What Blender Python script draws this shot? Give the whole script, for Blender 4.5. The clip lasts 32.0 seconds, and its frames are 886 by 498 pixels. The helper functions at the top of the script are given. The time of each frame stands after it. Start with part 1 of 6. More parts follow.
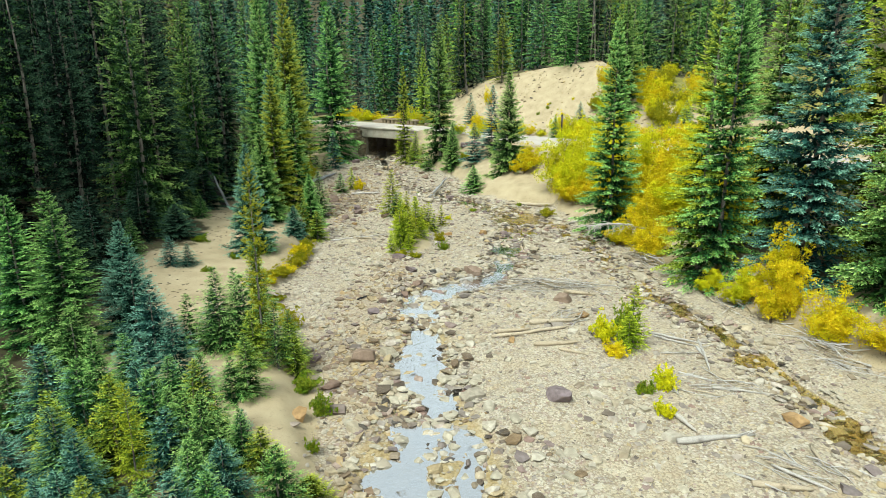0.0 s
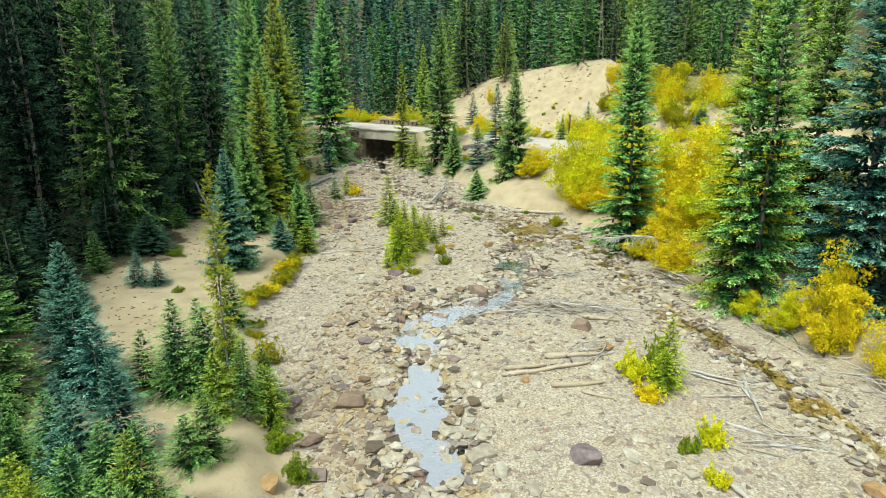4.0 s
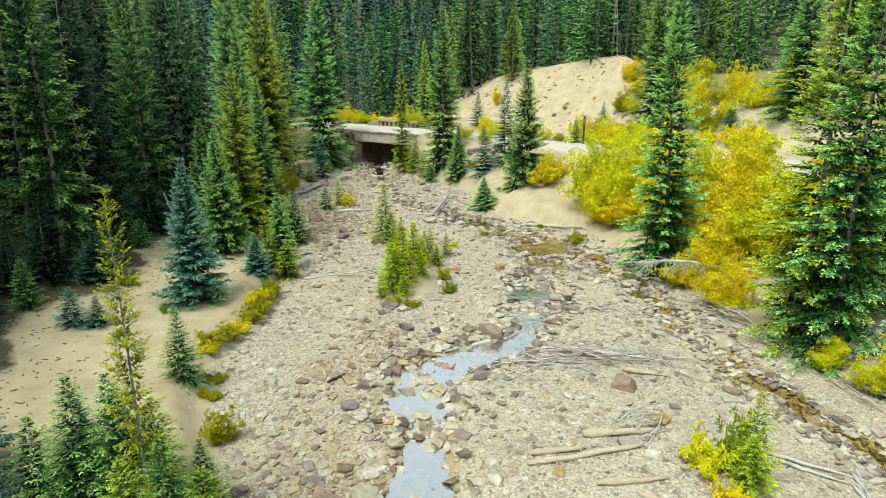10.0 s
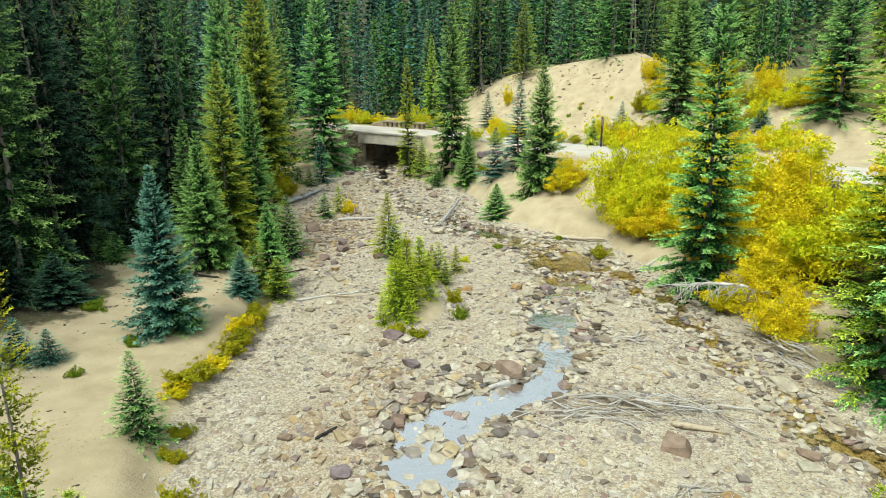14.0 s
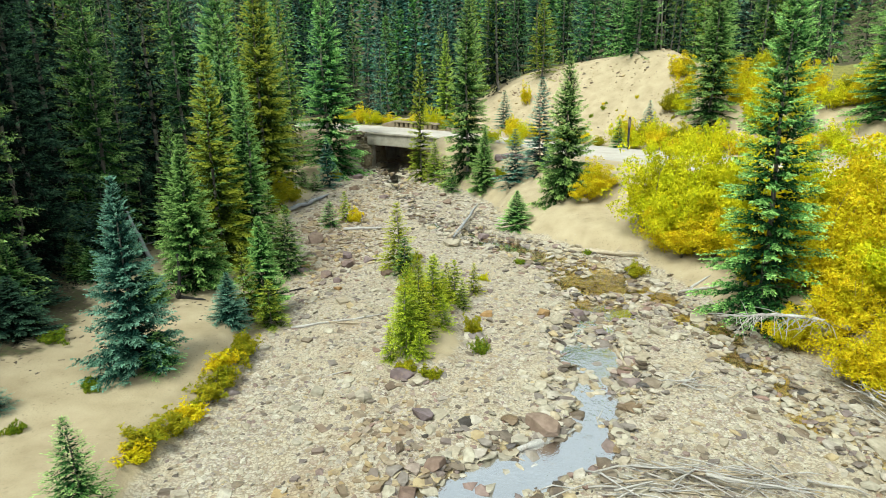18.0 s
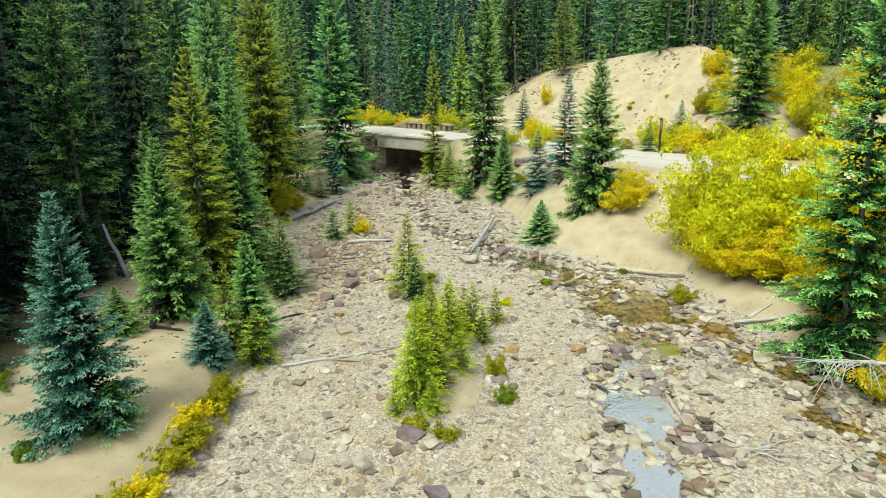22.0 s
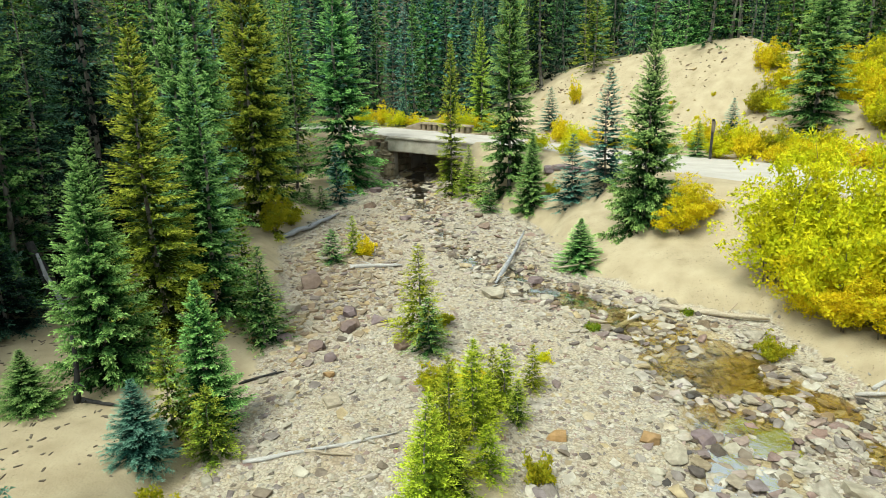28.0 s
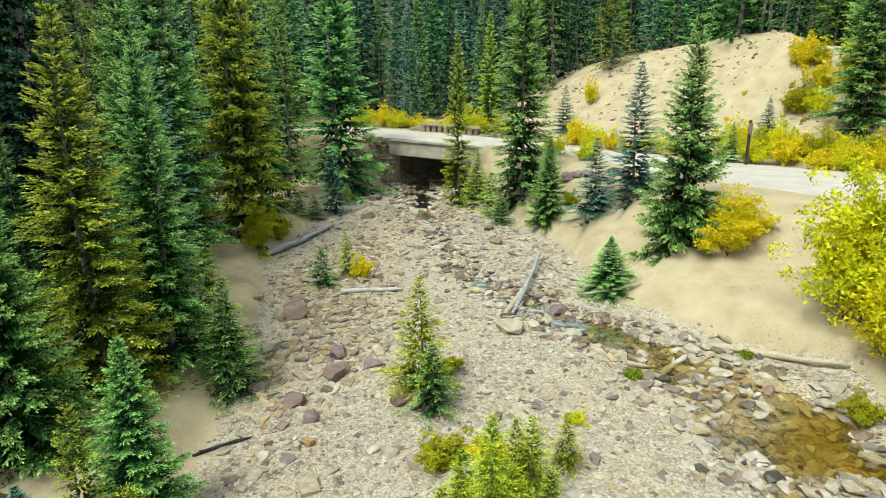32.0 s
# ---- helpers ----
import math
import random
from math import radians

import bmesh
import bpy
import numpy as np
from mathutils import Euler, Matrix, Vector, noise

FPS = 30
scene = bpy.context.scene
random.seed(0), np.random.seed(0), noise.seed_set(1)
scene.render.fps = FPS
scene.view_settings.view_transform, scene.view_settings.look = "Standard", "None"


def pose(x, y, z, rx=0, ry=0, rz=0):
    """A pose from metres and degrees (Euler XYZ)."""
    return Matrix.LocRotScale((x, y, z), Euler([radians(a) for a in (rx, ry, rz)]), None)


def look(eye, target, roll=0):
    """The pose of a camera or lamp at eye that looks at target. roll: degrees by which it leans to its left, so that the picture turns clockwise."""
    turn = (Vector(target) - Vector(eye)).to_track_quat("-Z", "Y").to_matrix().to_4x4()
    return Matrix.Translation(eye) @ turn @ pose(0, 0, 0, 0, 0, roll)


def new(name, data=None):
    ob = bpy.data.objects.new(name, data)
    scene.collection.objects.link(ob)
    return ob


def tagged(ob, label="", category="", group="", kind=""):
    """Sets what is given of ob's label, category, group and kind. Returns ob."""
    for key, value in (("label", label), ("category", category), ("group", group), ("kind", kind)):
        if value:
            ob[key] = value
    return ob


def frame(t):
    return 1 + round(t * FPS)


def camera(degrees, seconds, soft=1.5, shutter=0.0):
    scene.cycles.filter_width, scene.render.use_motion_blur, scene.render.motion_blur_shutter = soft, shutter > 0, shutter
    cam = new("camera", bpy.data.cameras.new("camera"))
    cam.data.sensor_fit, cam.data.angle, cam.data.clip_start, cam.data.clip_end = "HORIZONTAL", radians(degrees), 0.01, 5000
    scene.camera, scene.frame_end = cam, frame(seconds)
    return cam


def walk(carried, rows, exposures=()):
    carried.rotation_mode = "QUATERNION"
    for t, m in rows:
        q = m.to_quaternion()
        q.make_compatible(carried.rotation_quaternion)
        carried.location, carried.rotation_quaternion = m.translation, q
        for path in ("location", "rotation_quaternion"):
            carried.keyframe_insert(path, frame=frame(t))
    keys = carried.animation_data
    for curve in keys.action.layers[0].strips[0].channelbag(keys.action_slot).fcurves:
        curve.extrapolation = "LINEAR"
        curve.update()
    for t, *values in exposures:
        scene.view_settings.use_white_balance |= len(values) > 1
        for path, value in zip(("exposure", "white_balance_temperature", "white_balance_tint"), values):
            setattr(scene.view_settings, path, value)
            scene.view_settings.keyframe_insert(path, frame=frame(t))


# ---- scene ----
cam = camera(72.1, 32.0, soft=0.8)
METRES, EYE, TILT, LEAN, TURN = 22.86, 8.0, 3.0, -0.5, 0.0
STOPS, KELVIN, TINT = 0.5, 6060, -4
ROWS = [
    (0.0, 0.0, 0.0, 0.0, -0.36, -17.58, 1.13),
    (0.5, -0.0002, 0.015, -0.0011, -0.36, -17.58, 1.13),
    (1.0, -0.0003, 0.0301, -0.0022, -0.35, -17.58, 1.13),
    (1.5, -0.0005, 0.0451, -0.0035, -0.34, -17.57, 1.12),
    (2.0, -0.0006, 0.0602, -0.0047, -0.34, -17.57, 1.13),
    (2.5, -0.0008, 0.0752, -0.006, -0.33, -17.56, 1.13),
    (3.0, -0.0011, 0.0902, -0.0072, -0.33, -17.55, 1.13),
    (3.5, -0.0012, 0.1053, -0.0085, -0.32, -17.55, 1.12),
    (5.5, -0.0021, 0.1652, -0.0131, -0.33, -17.55, 1.14),
    (6.0, -0.0022, 0.1803, -0.0143, -0.32, -17.54, 1.14),
    (6.5, -0.0024, 0.1953, -0.0156, -0.31, -17.53, 1.13),
    (7.0, -0.0025, 0.2104, -0.0167, -0.3, -17.54, 1.15),
    (7.5, -0.0027, 0.2255, -0.018, -0.3, -17.53, 1.14),
    (8.0, -0.0029, 0.2405, -0.0191, -0.28, -17.53, 1.14),
    (8.5, -0.0034, 0.2556, -0.0206, -0.25, -17.52, 1.13),
    (9.0, -0.0039, 0.2706, -0.0219, -0.23, -17.51, 1.13),
    (9.5, -0.0045, 0.2856, -0.0229, -0.21, -17.51, 1.12),
    (10.0, -0.0052, 0.3007, -0.0241, -0.18, -17.51, 1.11),
    (10.5, -0.0056, 0.3158, -0.0252, -0.13, -17.51, 1.12),
    (11.0, -0.0062, 0.3309, -0.0263, -0.07, -17.51, 1.12),
    (11.5, -0.0067, 0.3461, -0.0278, 0.0, -17.49, 1.11),
    (12.0, -0.0074, 0.3613, -0.0289, 0.07, -17.5, 1.12),
    (12.5, -0.0084, 0.3763, -0.03, 0.13, -17.5, 1.11),
    (13.0, -0.0091, 0.3913, -0.0312, 0.2, -17.5, 1.11),
    (13.5, -0.01, 0.4063, -0.0322, 0.3, -17.5, 1.12),
    (14.0, -0.0109, 0.4215, -0.0336, 0.41, -17.49, 1.11),
    (14.5, -0.012, 0.4366, -0.035, 0.52, -17.49, 1.12),
    (16.5, -0.0162, 0.4977, -0.0397, 1.13, -17.49, 1.15),
    (17.0, -0.0172, 0.513, -0.0409, 1.26, -17.5, 1.15),
    (17.5, -0.0183, 0.5282, -0.0421, 1.38, -17.49, 1.15),
    (18.0, -0.0195, 0.5437, -0.0433, 1.52, -17.49, 1.16),
    (18.5, -0.0208, 0.559, -0.0445, 1.69, -17.48, 1.18),
    (19.0, -0.022, 0.5745, -0.0458, 1.87, -17.48, 1.18),
    (19.5, -0.0231, 0.5901, -0.0473, 2.02, -17.47, 1.18),
    (20.0, -0.0243, 0.6058, -0.0486, 2.15, -17.47, 1.19),
    (20.5, -0.0255, 0.6215, -0.0497, 2.3, -17.46, 1.2),
    (21.0, -0.0265, 0.6372, -0.0511, 2.46, -17.46, 1.21),
    (21.5, -0.0276, 0.6529, -0.0523, 2.61, -17.46, 1.22),
    (22.0, -0.0289, 0.6687, -0.0536, 2.73, -17.44, 1.23),
    (22.5, -0.0299, 0.6845, -0.0549, 2.87, -17.44, 1.24),
    (23.0, -0.031, 0.7004, -0.0562, 2.99, -17.44, 1.26),
    (23.5, -0.0322, 0.7162, -0.0574, 3.11, -17.44, 1.26),
    (24.0, -0.0335, 0.7321, -0.0589, 3.22, -17.43, 1.27),
    (24.5, -0.0347, 0.7481, -0.0602, 3.34, -17.43, 1.27),
    (25.0, -0.036, 0.7641, -0.0616, 3.46, -17.43, 1.28),
    (25.5, -0.0373, 0.7802, -0.0629, 3.57, -17.43, 1.29),
    (27.5, -0.0429, 0.8446, -0.0669, 4.07, -17.46, 1.38),
    (28.0, -0.0444, 0.8611, -0.0683, 4.19, -17.45, 1.38),
    (28.5, -0.0459, 0.8777, -0.0697, 4.31, -17.44, 1.39),
    (29.0, -0.0475, 0.8943, -0.0711, 4.41, -17.43, 1.39),
    (29.5, -0.049, 0.911, -0.0725, 4.51, -17.42, 1.4),
    (30.0, -0.0506, 0.9276, -0.0738, 4.58, -17.42, 1.42),
    (30.5, -0.0522, 0.9443, -0.0752, 4.62, -17.41, 1.41),
    (31.0, -0.0539, 0.961, -0.0767, 4.63, -17.4, 1.41),
    (31.5, -0.0557, 0.9778, -0.0781, 4.63, -17.4, 1.41),
    (32.0, -0.0575, 0.9947, -0.0796, 4.63, -17.4, 1.4),
]
walk(cam, [(t, pose(0, 0, EYE, TILT, LEAN, TURN) @ pose(METRES * x, METRES * y, METRES * z, 90 + pitch, roll, yaw)) for t, x, y, z, yaw, pitch, roll in ROWS],
     exposures=((0.0, STOPS, KELVIN, TINT), (32.0, STOPS, KELVIN, TINT)))

# ---- light: high thin cloud, a weak wide sun from behind the camera ----
SUN_HEIGHT, SUN_TURN = radians(58), radians(216)
world = bpy.data.worlds.new("sky")
world.use_nodes = True
scene.world = world
wn = world.node_tree
sky = wn.nodes.new("ShaderNodeTexSky")
sky.sky_type, sky.sun_disc = "NISHITA", False
sky.sun_elevation, sky.sun_rotation = SUN_HEIGHT, SUN_TURN
sky.air_density, sky.dust_density, sky.ozone_density = 1.0, 3.0, 1.0
back = wn.nodes["Background"]
back.inputs["Strength"].default_value = 0.135
veil = wn.nodes.new("ShaderNodeHueSaturation")
veil.inputs["Saturation"].default_value, veil.inputs["Value"].default_value = 0.16, 1.5
wn.links.new(sky.outputs["Color"], veil.inputs["Color"])
wn.links.new(veil.outputs["Color"], back.inputs["Color"])
sun = new("sun", bpy.data.lights.new("sun", "SUN"))
sun.data.energy, sun.data.angle, sun.data.color = 2.45, radians(20), (1.0, 0.93, 0.82)
sun.matrix_world = look((0, 0, 60), (-60 * math.cos(SUN_HEIGHT) * math.sin(SUN_TURN), -60 * math.cos(SUN_HEIGHT) * math.cos(SUN_TURN), 60 - 60 * math.sin(SUN_HEIGHT)))

# ---- lie of the land -------------------------------------------------------
def smooth(a, b, v):
    u = np.clip((np.asarray(v, float) - a) / (b - a), 0.0, 1.0)
    return u * u * (3 - 2 * u)


def lattice(ix, iy, seed):
    k = (ix.astype(np.int64) * 374761393 + iy.astype(np.int64) * 668265263 + seed * 974634721) & 0xFFFFFFFF
    k = ((k ^ (k >> 13)) * 1274126177) & 0xFFFFFFFF
    return ((k ^ (k >> 16)) & 0xFFFF) / 65535.0


def rough(x, y, size, seed=0):
    """Smooth value noise from -1 to 1, with lumps about `size` metres across."""
    x, y = np.asarray(x, float) / size, np.asarray(y, float) / size
    ix, iy = np.floor(x), np.floor(y)
    fx, fy = x - ix, y - iy
    fx, fy = fx * fx * (3 - 2 * fx), fy * fy * (3 - 2 * fy)
    a, b = lattice(ix, iy, seed), lattice(ix + 1, iy, seed)
    c, d = lattice(ix, iy + 1, seed), lattice(ix + 1, iy + 1, seed)
    return 2 * (a * (1 - fx) * (1 - fy) + b * fx * (1 - fy) + c * (1 - fx) * fy + d * fx * fy) - 1


def along(line, x, y):
    """Distance to a line of (x, y, width) stations, the side (+ left of it) and the width there."""
    best = np.full(np.shape(x), 1e9)
    wide, side = np.zeros(np.shape(x)), np.zeros(np.shape(x))
    for (x0, y0, w0), (x1, y1, w1) in zip(line[:-1], line[1:]):
        dx, dy = x1 - x0, y1 - y0
        u = np.clip(((x - x0) * dx + (y - y0) * dy) / (dx * dx + dy * dy), 0, 1)
        gx, gy = x - x0 - u * dx, y - y0 - u * dy
        d = np.hypot(gx, gy)
        near = d < best
        best = np.where(near, d, best)
        wide = np.where(near, w0 + u * (w1 - w0), wide)
        side = np.where(near, np.sign(dx * gy - dy * gx), side)
    return best, side, wide


BED_Y = (-60, 0, 10, 20, 26, 34, 40, 48, 56, 70, 130, 400)
BED_Z = (-2.5, 0.0, 0.25, 0.5, 0.75, 0.92, 1.25, 1.7, 2.15, 3.2, 7.0, 30.0)
LEFT_Y = (-60, 6, 10, 16, 19, 22, 28, 34, 39, 43, 50, 56, 60, 90)
LEFT_X = (-3, -2.2, -2.3, -3.6, -5.4, -6.4, -6.2, -6.7, -8.0, -9.3, -9.2, -8.2, -8.2, -12)
RIGHT_Y = (-60, 8, 15, 19, 23, 27, 30, 34, 36.5, 38, 41, 46, 50.6, 53.5, 56, 60, 90)
RIGHT_X = (14, 13.2, 12.1, 10.8, 9.6, 8.7, 8.0, 7.0, 6.6, 4.2, 1.9, 1.2, -1.0, -3.2, -3.4, -3.4, -4)
# stations of the two channels: x, y, half width
MAIN = ((-1.6, -40, 1.6), (-0.9, -12, 1.7), (-0.55, 4, 1.9), (-0.45, 10, 1.85), (-0.35, 12.0, 1.5), (-0.35, 14.0, 0.8), (-0.45, 15.2, 0.6), (-0.6, 17, 0.75), (-0.75, 20, 0.85),
        (-0.4, 22, 1.05), (0.6, 22.8, 0.8), (1.9, 23.7, 0.6), (2.6, 25.4, 0.65), (3.1, 27, 0.75), (3.3, 28.5, 0.8), (3.9, 30.5, 0.95), (4.4, 33, 1.15),
        (4.2, 35.3, 1.1), (2.7, 37.2, 0.85), (1.0, 38.6, 0.75), (-0.4, 40.2, 0.55), (-2.4, 42.6, 0.3), (-3.6, 47, 0.2), (-4.8, 51, 0.3), (-5.1, 53.6, 0.75), (-5.2, 55.5, 1.1), (-5.2, 60, 1.4))
SIDE = ((12.0, -40, 0.35), (11.6, -8, 0.35), (10.5, 8, 0.35), (9.3, 12.8, 0.4), (8.9, 14.7, 0.35), (8.85, 17.1, 0.4), (8.4, 18.9, 0.35), (7.9, 21.0, 0.45), (7.6, 23.4, 0.5), (7.2, 26, 0.5), (7.0, 28.2, 0.55), (6.8, 30, 0.65), (6.2, 32, 0.7), (4.8, 34.4, 0.8))
ROAD = ((-60, 82, 3.0), (-22, 67, 3.0), (-7, 60.2, 2.9), (-1, 57.8, 2.9), (5, 54.0, 3.2), (10.5, 47.0, 4.6), (18, 38, 4.0), (30, 27, 3.2), (60, 8, 3.2))
ROAD_X = (-60, -22, -7, -1, 5, 10.5, 18, 30, 60)
ROAD_Z = (6.4, 5.4, 5.0, 4.65, 4.15, 4.0, 3.9, 3.8, 3.6)

# crest of the bare sand mound behind the road, above it
MOUND_X = (-8, -1.5, 1.8, 4.0, 6.0, 9.0, 11.0, 13.5, 16.2, 17.5, 20.0, 27.0, 60.0)
MOUND_H = (0.0, 0.7, 2.8, 4.5, 5.2, 5.9, 6.35, 6.5, 6.5, 5.9, 5.1, 5.5, 6.0)


def bed(y):
    return np.interp(y, BED_Y, BED_Z)


def in_bed(x, y):
    """How far inside the stream's bed (metres from the nearer bank; below 0 on the banks)."""
    return np.minimum(x - np.interp(y, LEFT_Y, LEFT_X), np.interp(y, RIGHT_Y, RIGHT_X) - x)


def land(x, y):
    """Height of the ground."""
    x, y = np.asarray(x, float), np.asarray(y, float)
    base = bed(y)
    wob = rough(x, y, 2.2, 3) * 0.35
    dl = np.maximum(np.interp(y, LEFT_Y, LEFT_X) - x + wob, 0)
    dr = np.maximum(x - np.interp(y, RIGHT_Y, RIGHT_X) + wob, 0)
    left = 0.45 * smooth(0, 0.9, dl) + 0.07 * dl + 0.2 * np.maximum(dl - 7, 0) + 0.16 * np.maximum(dl - 30, 0)
    gain = np.interp(y, (0, 24, 34, 38, 42, 46, 50, 60), (0.7, 0.7, 0.6, 0.55, 0.5, 0.6, 0.55, 0.3))
    steep = np.interp(y, (0, 24, 34, 38, 42, 46, 54, 60), (0.10, 0.10, 0.12, 0.17, 0.22, 0.38, 0.36, 0.1))
    right = gain * smooth(0, 1.3, dr) + steep * np.minimum(dr, 9) + 0.12 * np.maximum(dr - 14, 0)
    z = base + left + right
    z += 0.25 * rough(x, y, 9, 5) * smooth(2, 8, dl + dr) + 0.06 * rough(x, y, 1.6, 6) * smooth(0, 1.5, dl + dr)
    # gravel humps between the channels, and the low island with shrubs
    flat = smooth(0, 1.0, in_bed(x, y))
    z += flat * (0.07 * rough(x, y, 3.1, 8) + 0.05 * rough(x, y, 0.9, 9) + 0.03 * rough(x, y, 0.4, 10))
    z += 0.34 * np.exp(-(((x + 1.3) / 0.85) ** 2 + ((y - 29.2) / 2.6) ** 2) ** 1.5)
    z += 0.22 * np.exp(-(((x + 2.7) / 0.9) ** 2 + ((y - 35.2) / 1.5) ** 2))
    z += 0.2 * np.exp(-(((x - 3.7) / 1.8) ** 2 + ((y - 19) / 4.0) ** 2))
    for line, deep in ((MAIN, 0.26), (SIDE, 0.22)):
        d, _, w = along(line, x + 0.42 * rough(x, y, 1.2, 12) + 0.2 * rough(x, y, 0.5, 13), y + 0.3 * rough(x, y, 1.3, 14))
        z -= deep * (1 - smooth(0.35 * w, 1.25 * w, d)) * (0.9 + 0.7 * rough(x, y, 0.7, 15) + 0.35 * rough(x, y, 1.9, 16))
    # the road bench and the cut slope behind it
    d, side, w = along(ROAD, x, y)
    zr = np.interp(x, ROAD_X, ROAD_Z)
    back = np.where(side > 0, d - w, -1.0)
    bench = 1 - smooth(0.2, 4.5, np.where(side > 0, d - w, (d - w) * 1.6))
    under = np.exp(-np.maximum(np.abs(x + 5.3) - 2.2, 0) ** 2 / 0.5) * (y > 40)
    z = z + (zr - 0.03 - z) * bench * (1 - under * (y < 68))
    hill = np.interp(x, MOUND_X, MOUND_H) * smooth(0.3, 11.5, back) + 0.13 * np.maximum(back - 24, 0) + 0.03 * np.maximum(back - 11, 0) * smooth(8, 2, x)
    z = np.where(back > 0, np.maximum(z, zr - 0.03 + hill * (1 + 0.05 * rough(x, y, 4, 21)) + 0.12 * rough(x, y, 1.7, 22) * smooth(0.5, 4, back)), z)
    # far hillsides that close the valley
    far = np.maximum(y - 95, 0)
    z += 0.22 * far * smooth(10, 60, np.abs(x + 6)) + 0.10 * far + 0.35 * np.maximum(np.abs(x) - 45, 0) * smooth(20, 90, y)
    return z


def rusty(x, y):
    """Where darker, redder stones gather: beside the upper bed's left bank and along the lower stream."""
    a = 0.75 * np.exp(-(((x + 6.0) / 2.2) ** 2 + ((y - 41) / 8) ** 2))
    b = np.exp(-(((x + 2.3) / 1.7) ** 2 + ((y - 17.5) / 7) ** 2))
    c = 0.45 * np.exp(-(((x + 4.5) / 2.5) ** 2 + ((y - 50) / 4) ** 2))
    return np.maximum(np.maximum(a, b), c)
# ---- end of the land -------------------------------------------------------


# ---- materials -------------------------------------------------------------
class Nodes:
    """A small shorthand for building node materials."""

    def __init__(self, name):
        self.mat = bpy.data.materials.new(name)
        self.mat.use_nodes = True
        self.tree = self.mat.node_tree
        self.bsdf = self.tree.nodes["Principled BSDF"]

    def node(self, kind, ins=(), **props):
        n = self.tree.nodes.new(kind)
        if "data_type" in props:
            n.data_type, n.blend_type = props["data_type"], props["blend_type"]
        if "operation" in props:
            n.operation = props["operation"]
        if "attribute_name" in props:
            n.attribute_name = props["attribute_name"]
        if "interpolation_type" in props:
            n.interpolation_type = props["interpolation_type"]
        for k, v in dict(ins).items():
            self.put(n.inputs[k], v)
        return n

    def put(self, socket, v):
        if isinstance(v, bpy.types.NodeSocket):
            self.tree.links.new(v, socket)
        else:
            socket.default_value = v

    def place(self):
        return self.node("ShaderNodeNewGeometry").outputs["Position"]

    def noise(self, scale, detail=4.0, vec=None, rough=0.55):
        return self.node("ShaderNodeTexNoise", {"Vector": vec or self.place(), "Scale": scale, "Detail": detail, "Roughness": rough}).outputs["Fac"]

    def ramp(self, fac, *stops):
        n = self.node("ShaderNodeValToRGB", {"Fac": fac})
        els = n.color_ramp.elements
        while len(els) < len(stops):
            els.new(0.5)
        for e, (p, c) in zip(els, stops):
            e.position, e.color = p, (*c, 1) if len(c) == 3 else c
        return n.outputs["Color"]

    def mix(self, fac, a, b, blend="MIX"):
        n = self.node("ShaderNodeMix", data_type="RGBA", blend_type=blend)
        self.put(n.inputs[0], fac)
        self.put(n.inputs[6], a if isinstance(a, bpy.types.NodeSocket) else (*a, 1))
        self.put(n.inputs[7], b if isinstance(b, bpy.types.NodeSocket) else (*b, 1))
        return n.outputs[2]

    def maths(self, op, a, b=0.5, c=0.0):
        n = self.node("ShaderNodeMath", operation=op)
        for k, v in enumerate((a, b, c)):
            self.put(n.inputs[k], v)
        return n.outputs[0]

    def step(self, v, lo, hi):
        n = self.node("ShaderNodeMapRange", {"Value": v, "From Min": lo, "From Max": hi}, interpolation_type="SMOOTHSTEP")
        return n.outputs["Result"]

    def attr(self, name):
        return self.node("ShaderNodeAttribute", attribute_name=name).outputs["Fac"]

    def bump(self, height, strength, distance=0.02, normal=None):
        ins = {"Height": height, "Strength": strength, "Distance": distance}
        if normal:
            ins["Normal"] = normal
        return self.node("ShaderNodeBump", ins).outputs["Normal"]

    def done(self, color, roughness=0.9, normal=None, **more):
        self.put(self.bsdf.inputs["Base Color"], color if isinstance(color, bpy.types.NodeSocket) else (*color, 1))
        self.put(self.bsdf.inputs["Roughness"], roughness)
        if normal:
            self.put(self.bsdf.inputs["Normal"], normal)
        for k, v in more.items():
            self.put(self.bsdf.inputs[k.replace("_", " ")], v)
        return self.mat


STONE_STOPS = ((0.0, (0.114, 0.096, 0.078)), (0.06, (0.213, 0.174, 0.121)), (0.12, (0.355, 0.305, 0.206)), (0.25, (0.426, 0.391, 0.284)), (0.42, (0.355, 0.327, 0.241)), (0.56, (0.469, 0.433, 0.334)),
               (0.66, (0.256, 0.227, 0.185)), (0.74, (0.17, 0.142, 0.121)), (0.80, (0.398, 0.32, 0.17)), (0.88, (0.469, 0.433, 0.348)), (0.94, (0.256, 0.17, 0.128)), (1.0, (0.206, 0.177, 0.163)))

STONE_STOPS = tuple((p, (r * 1.02, g * 1.01, b * 1.06)) for p, (r, g, b) in STONE_STOPS)


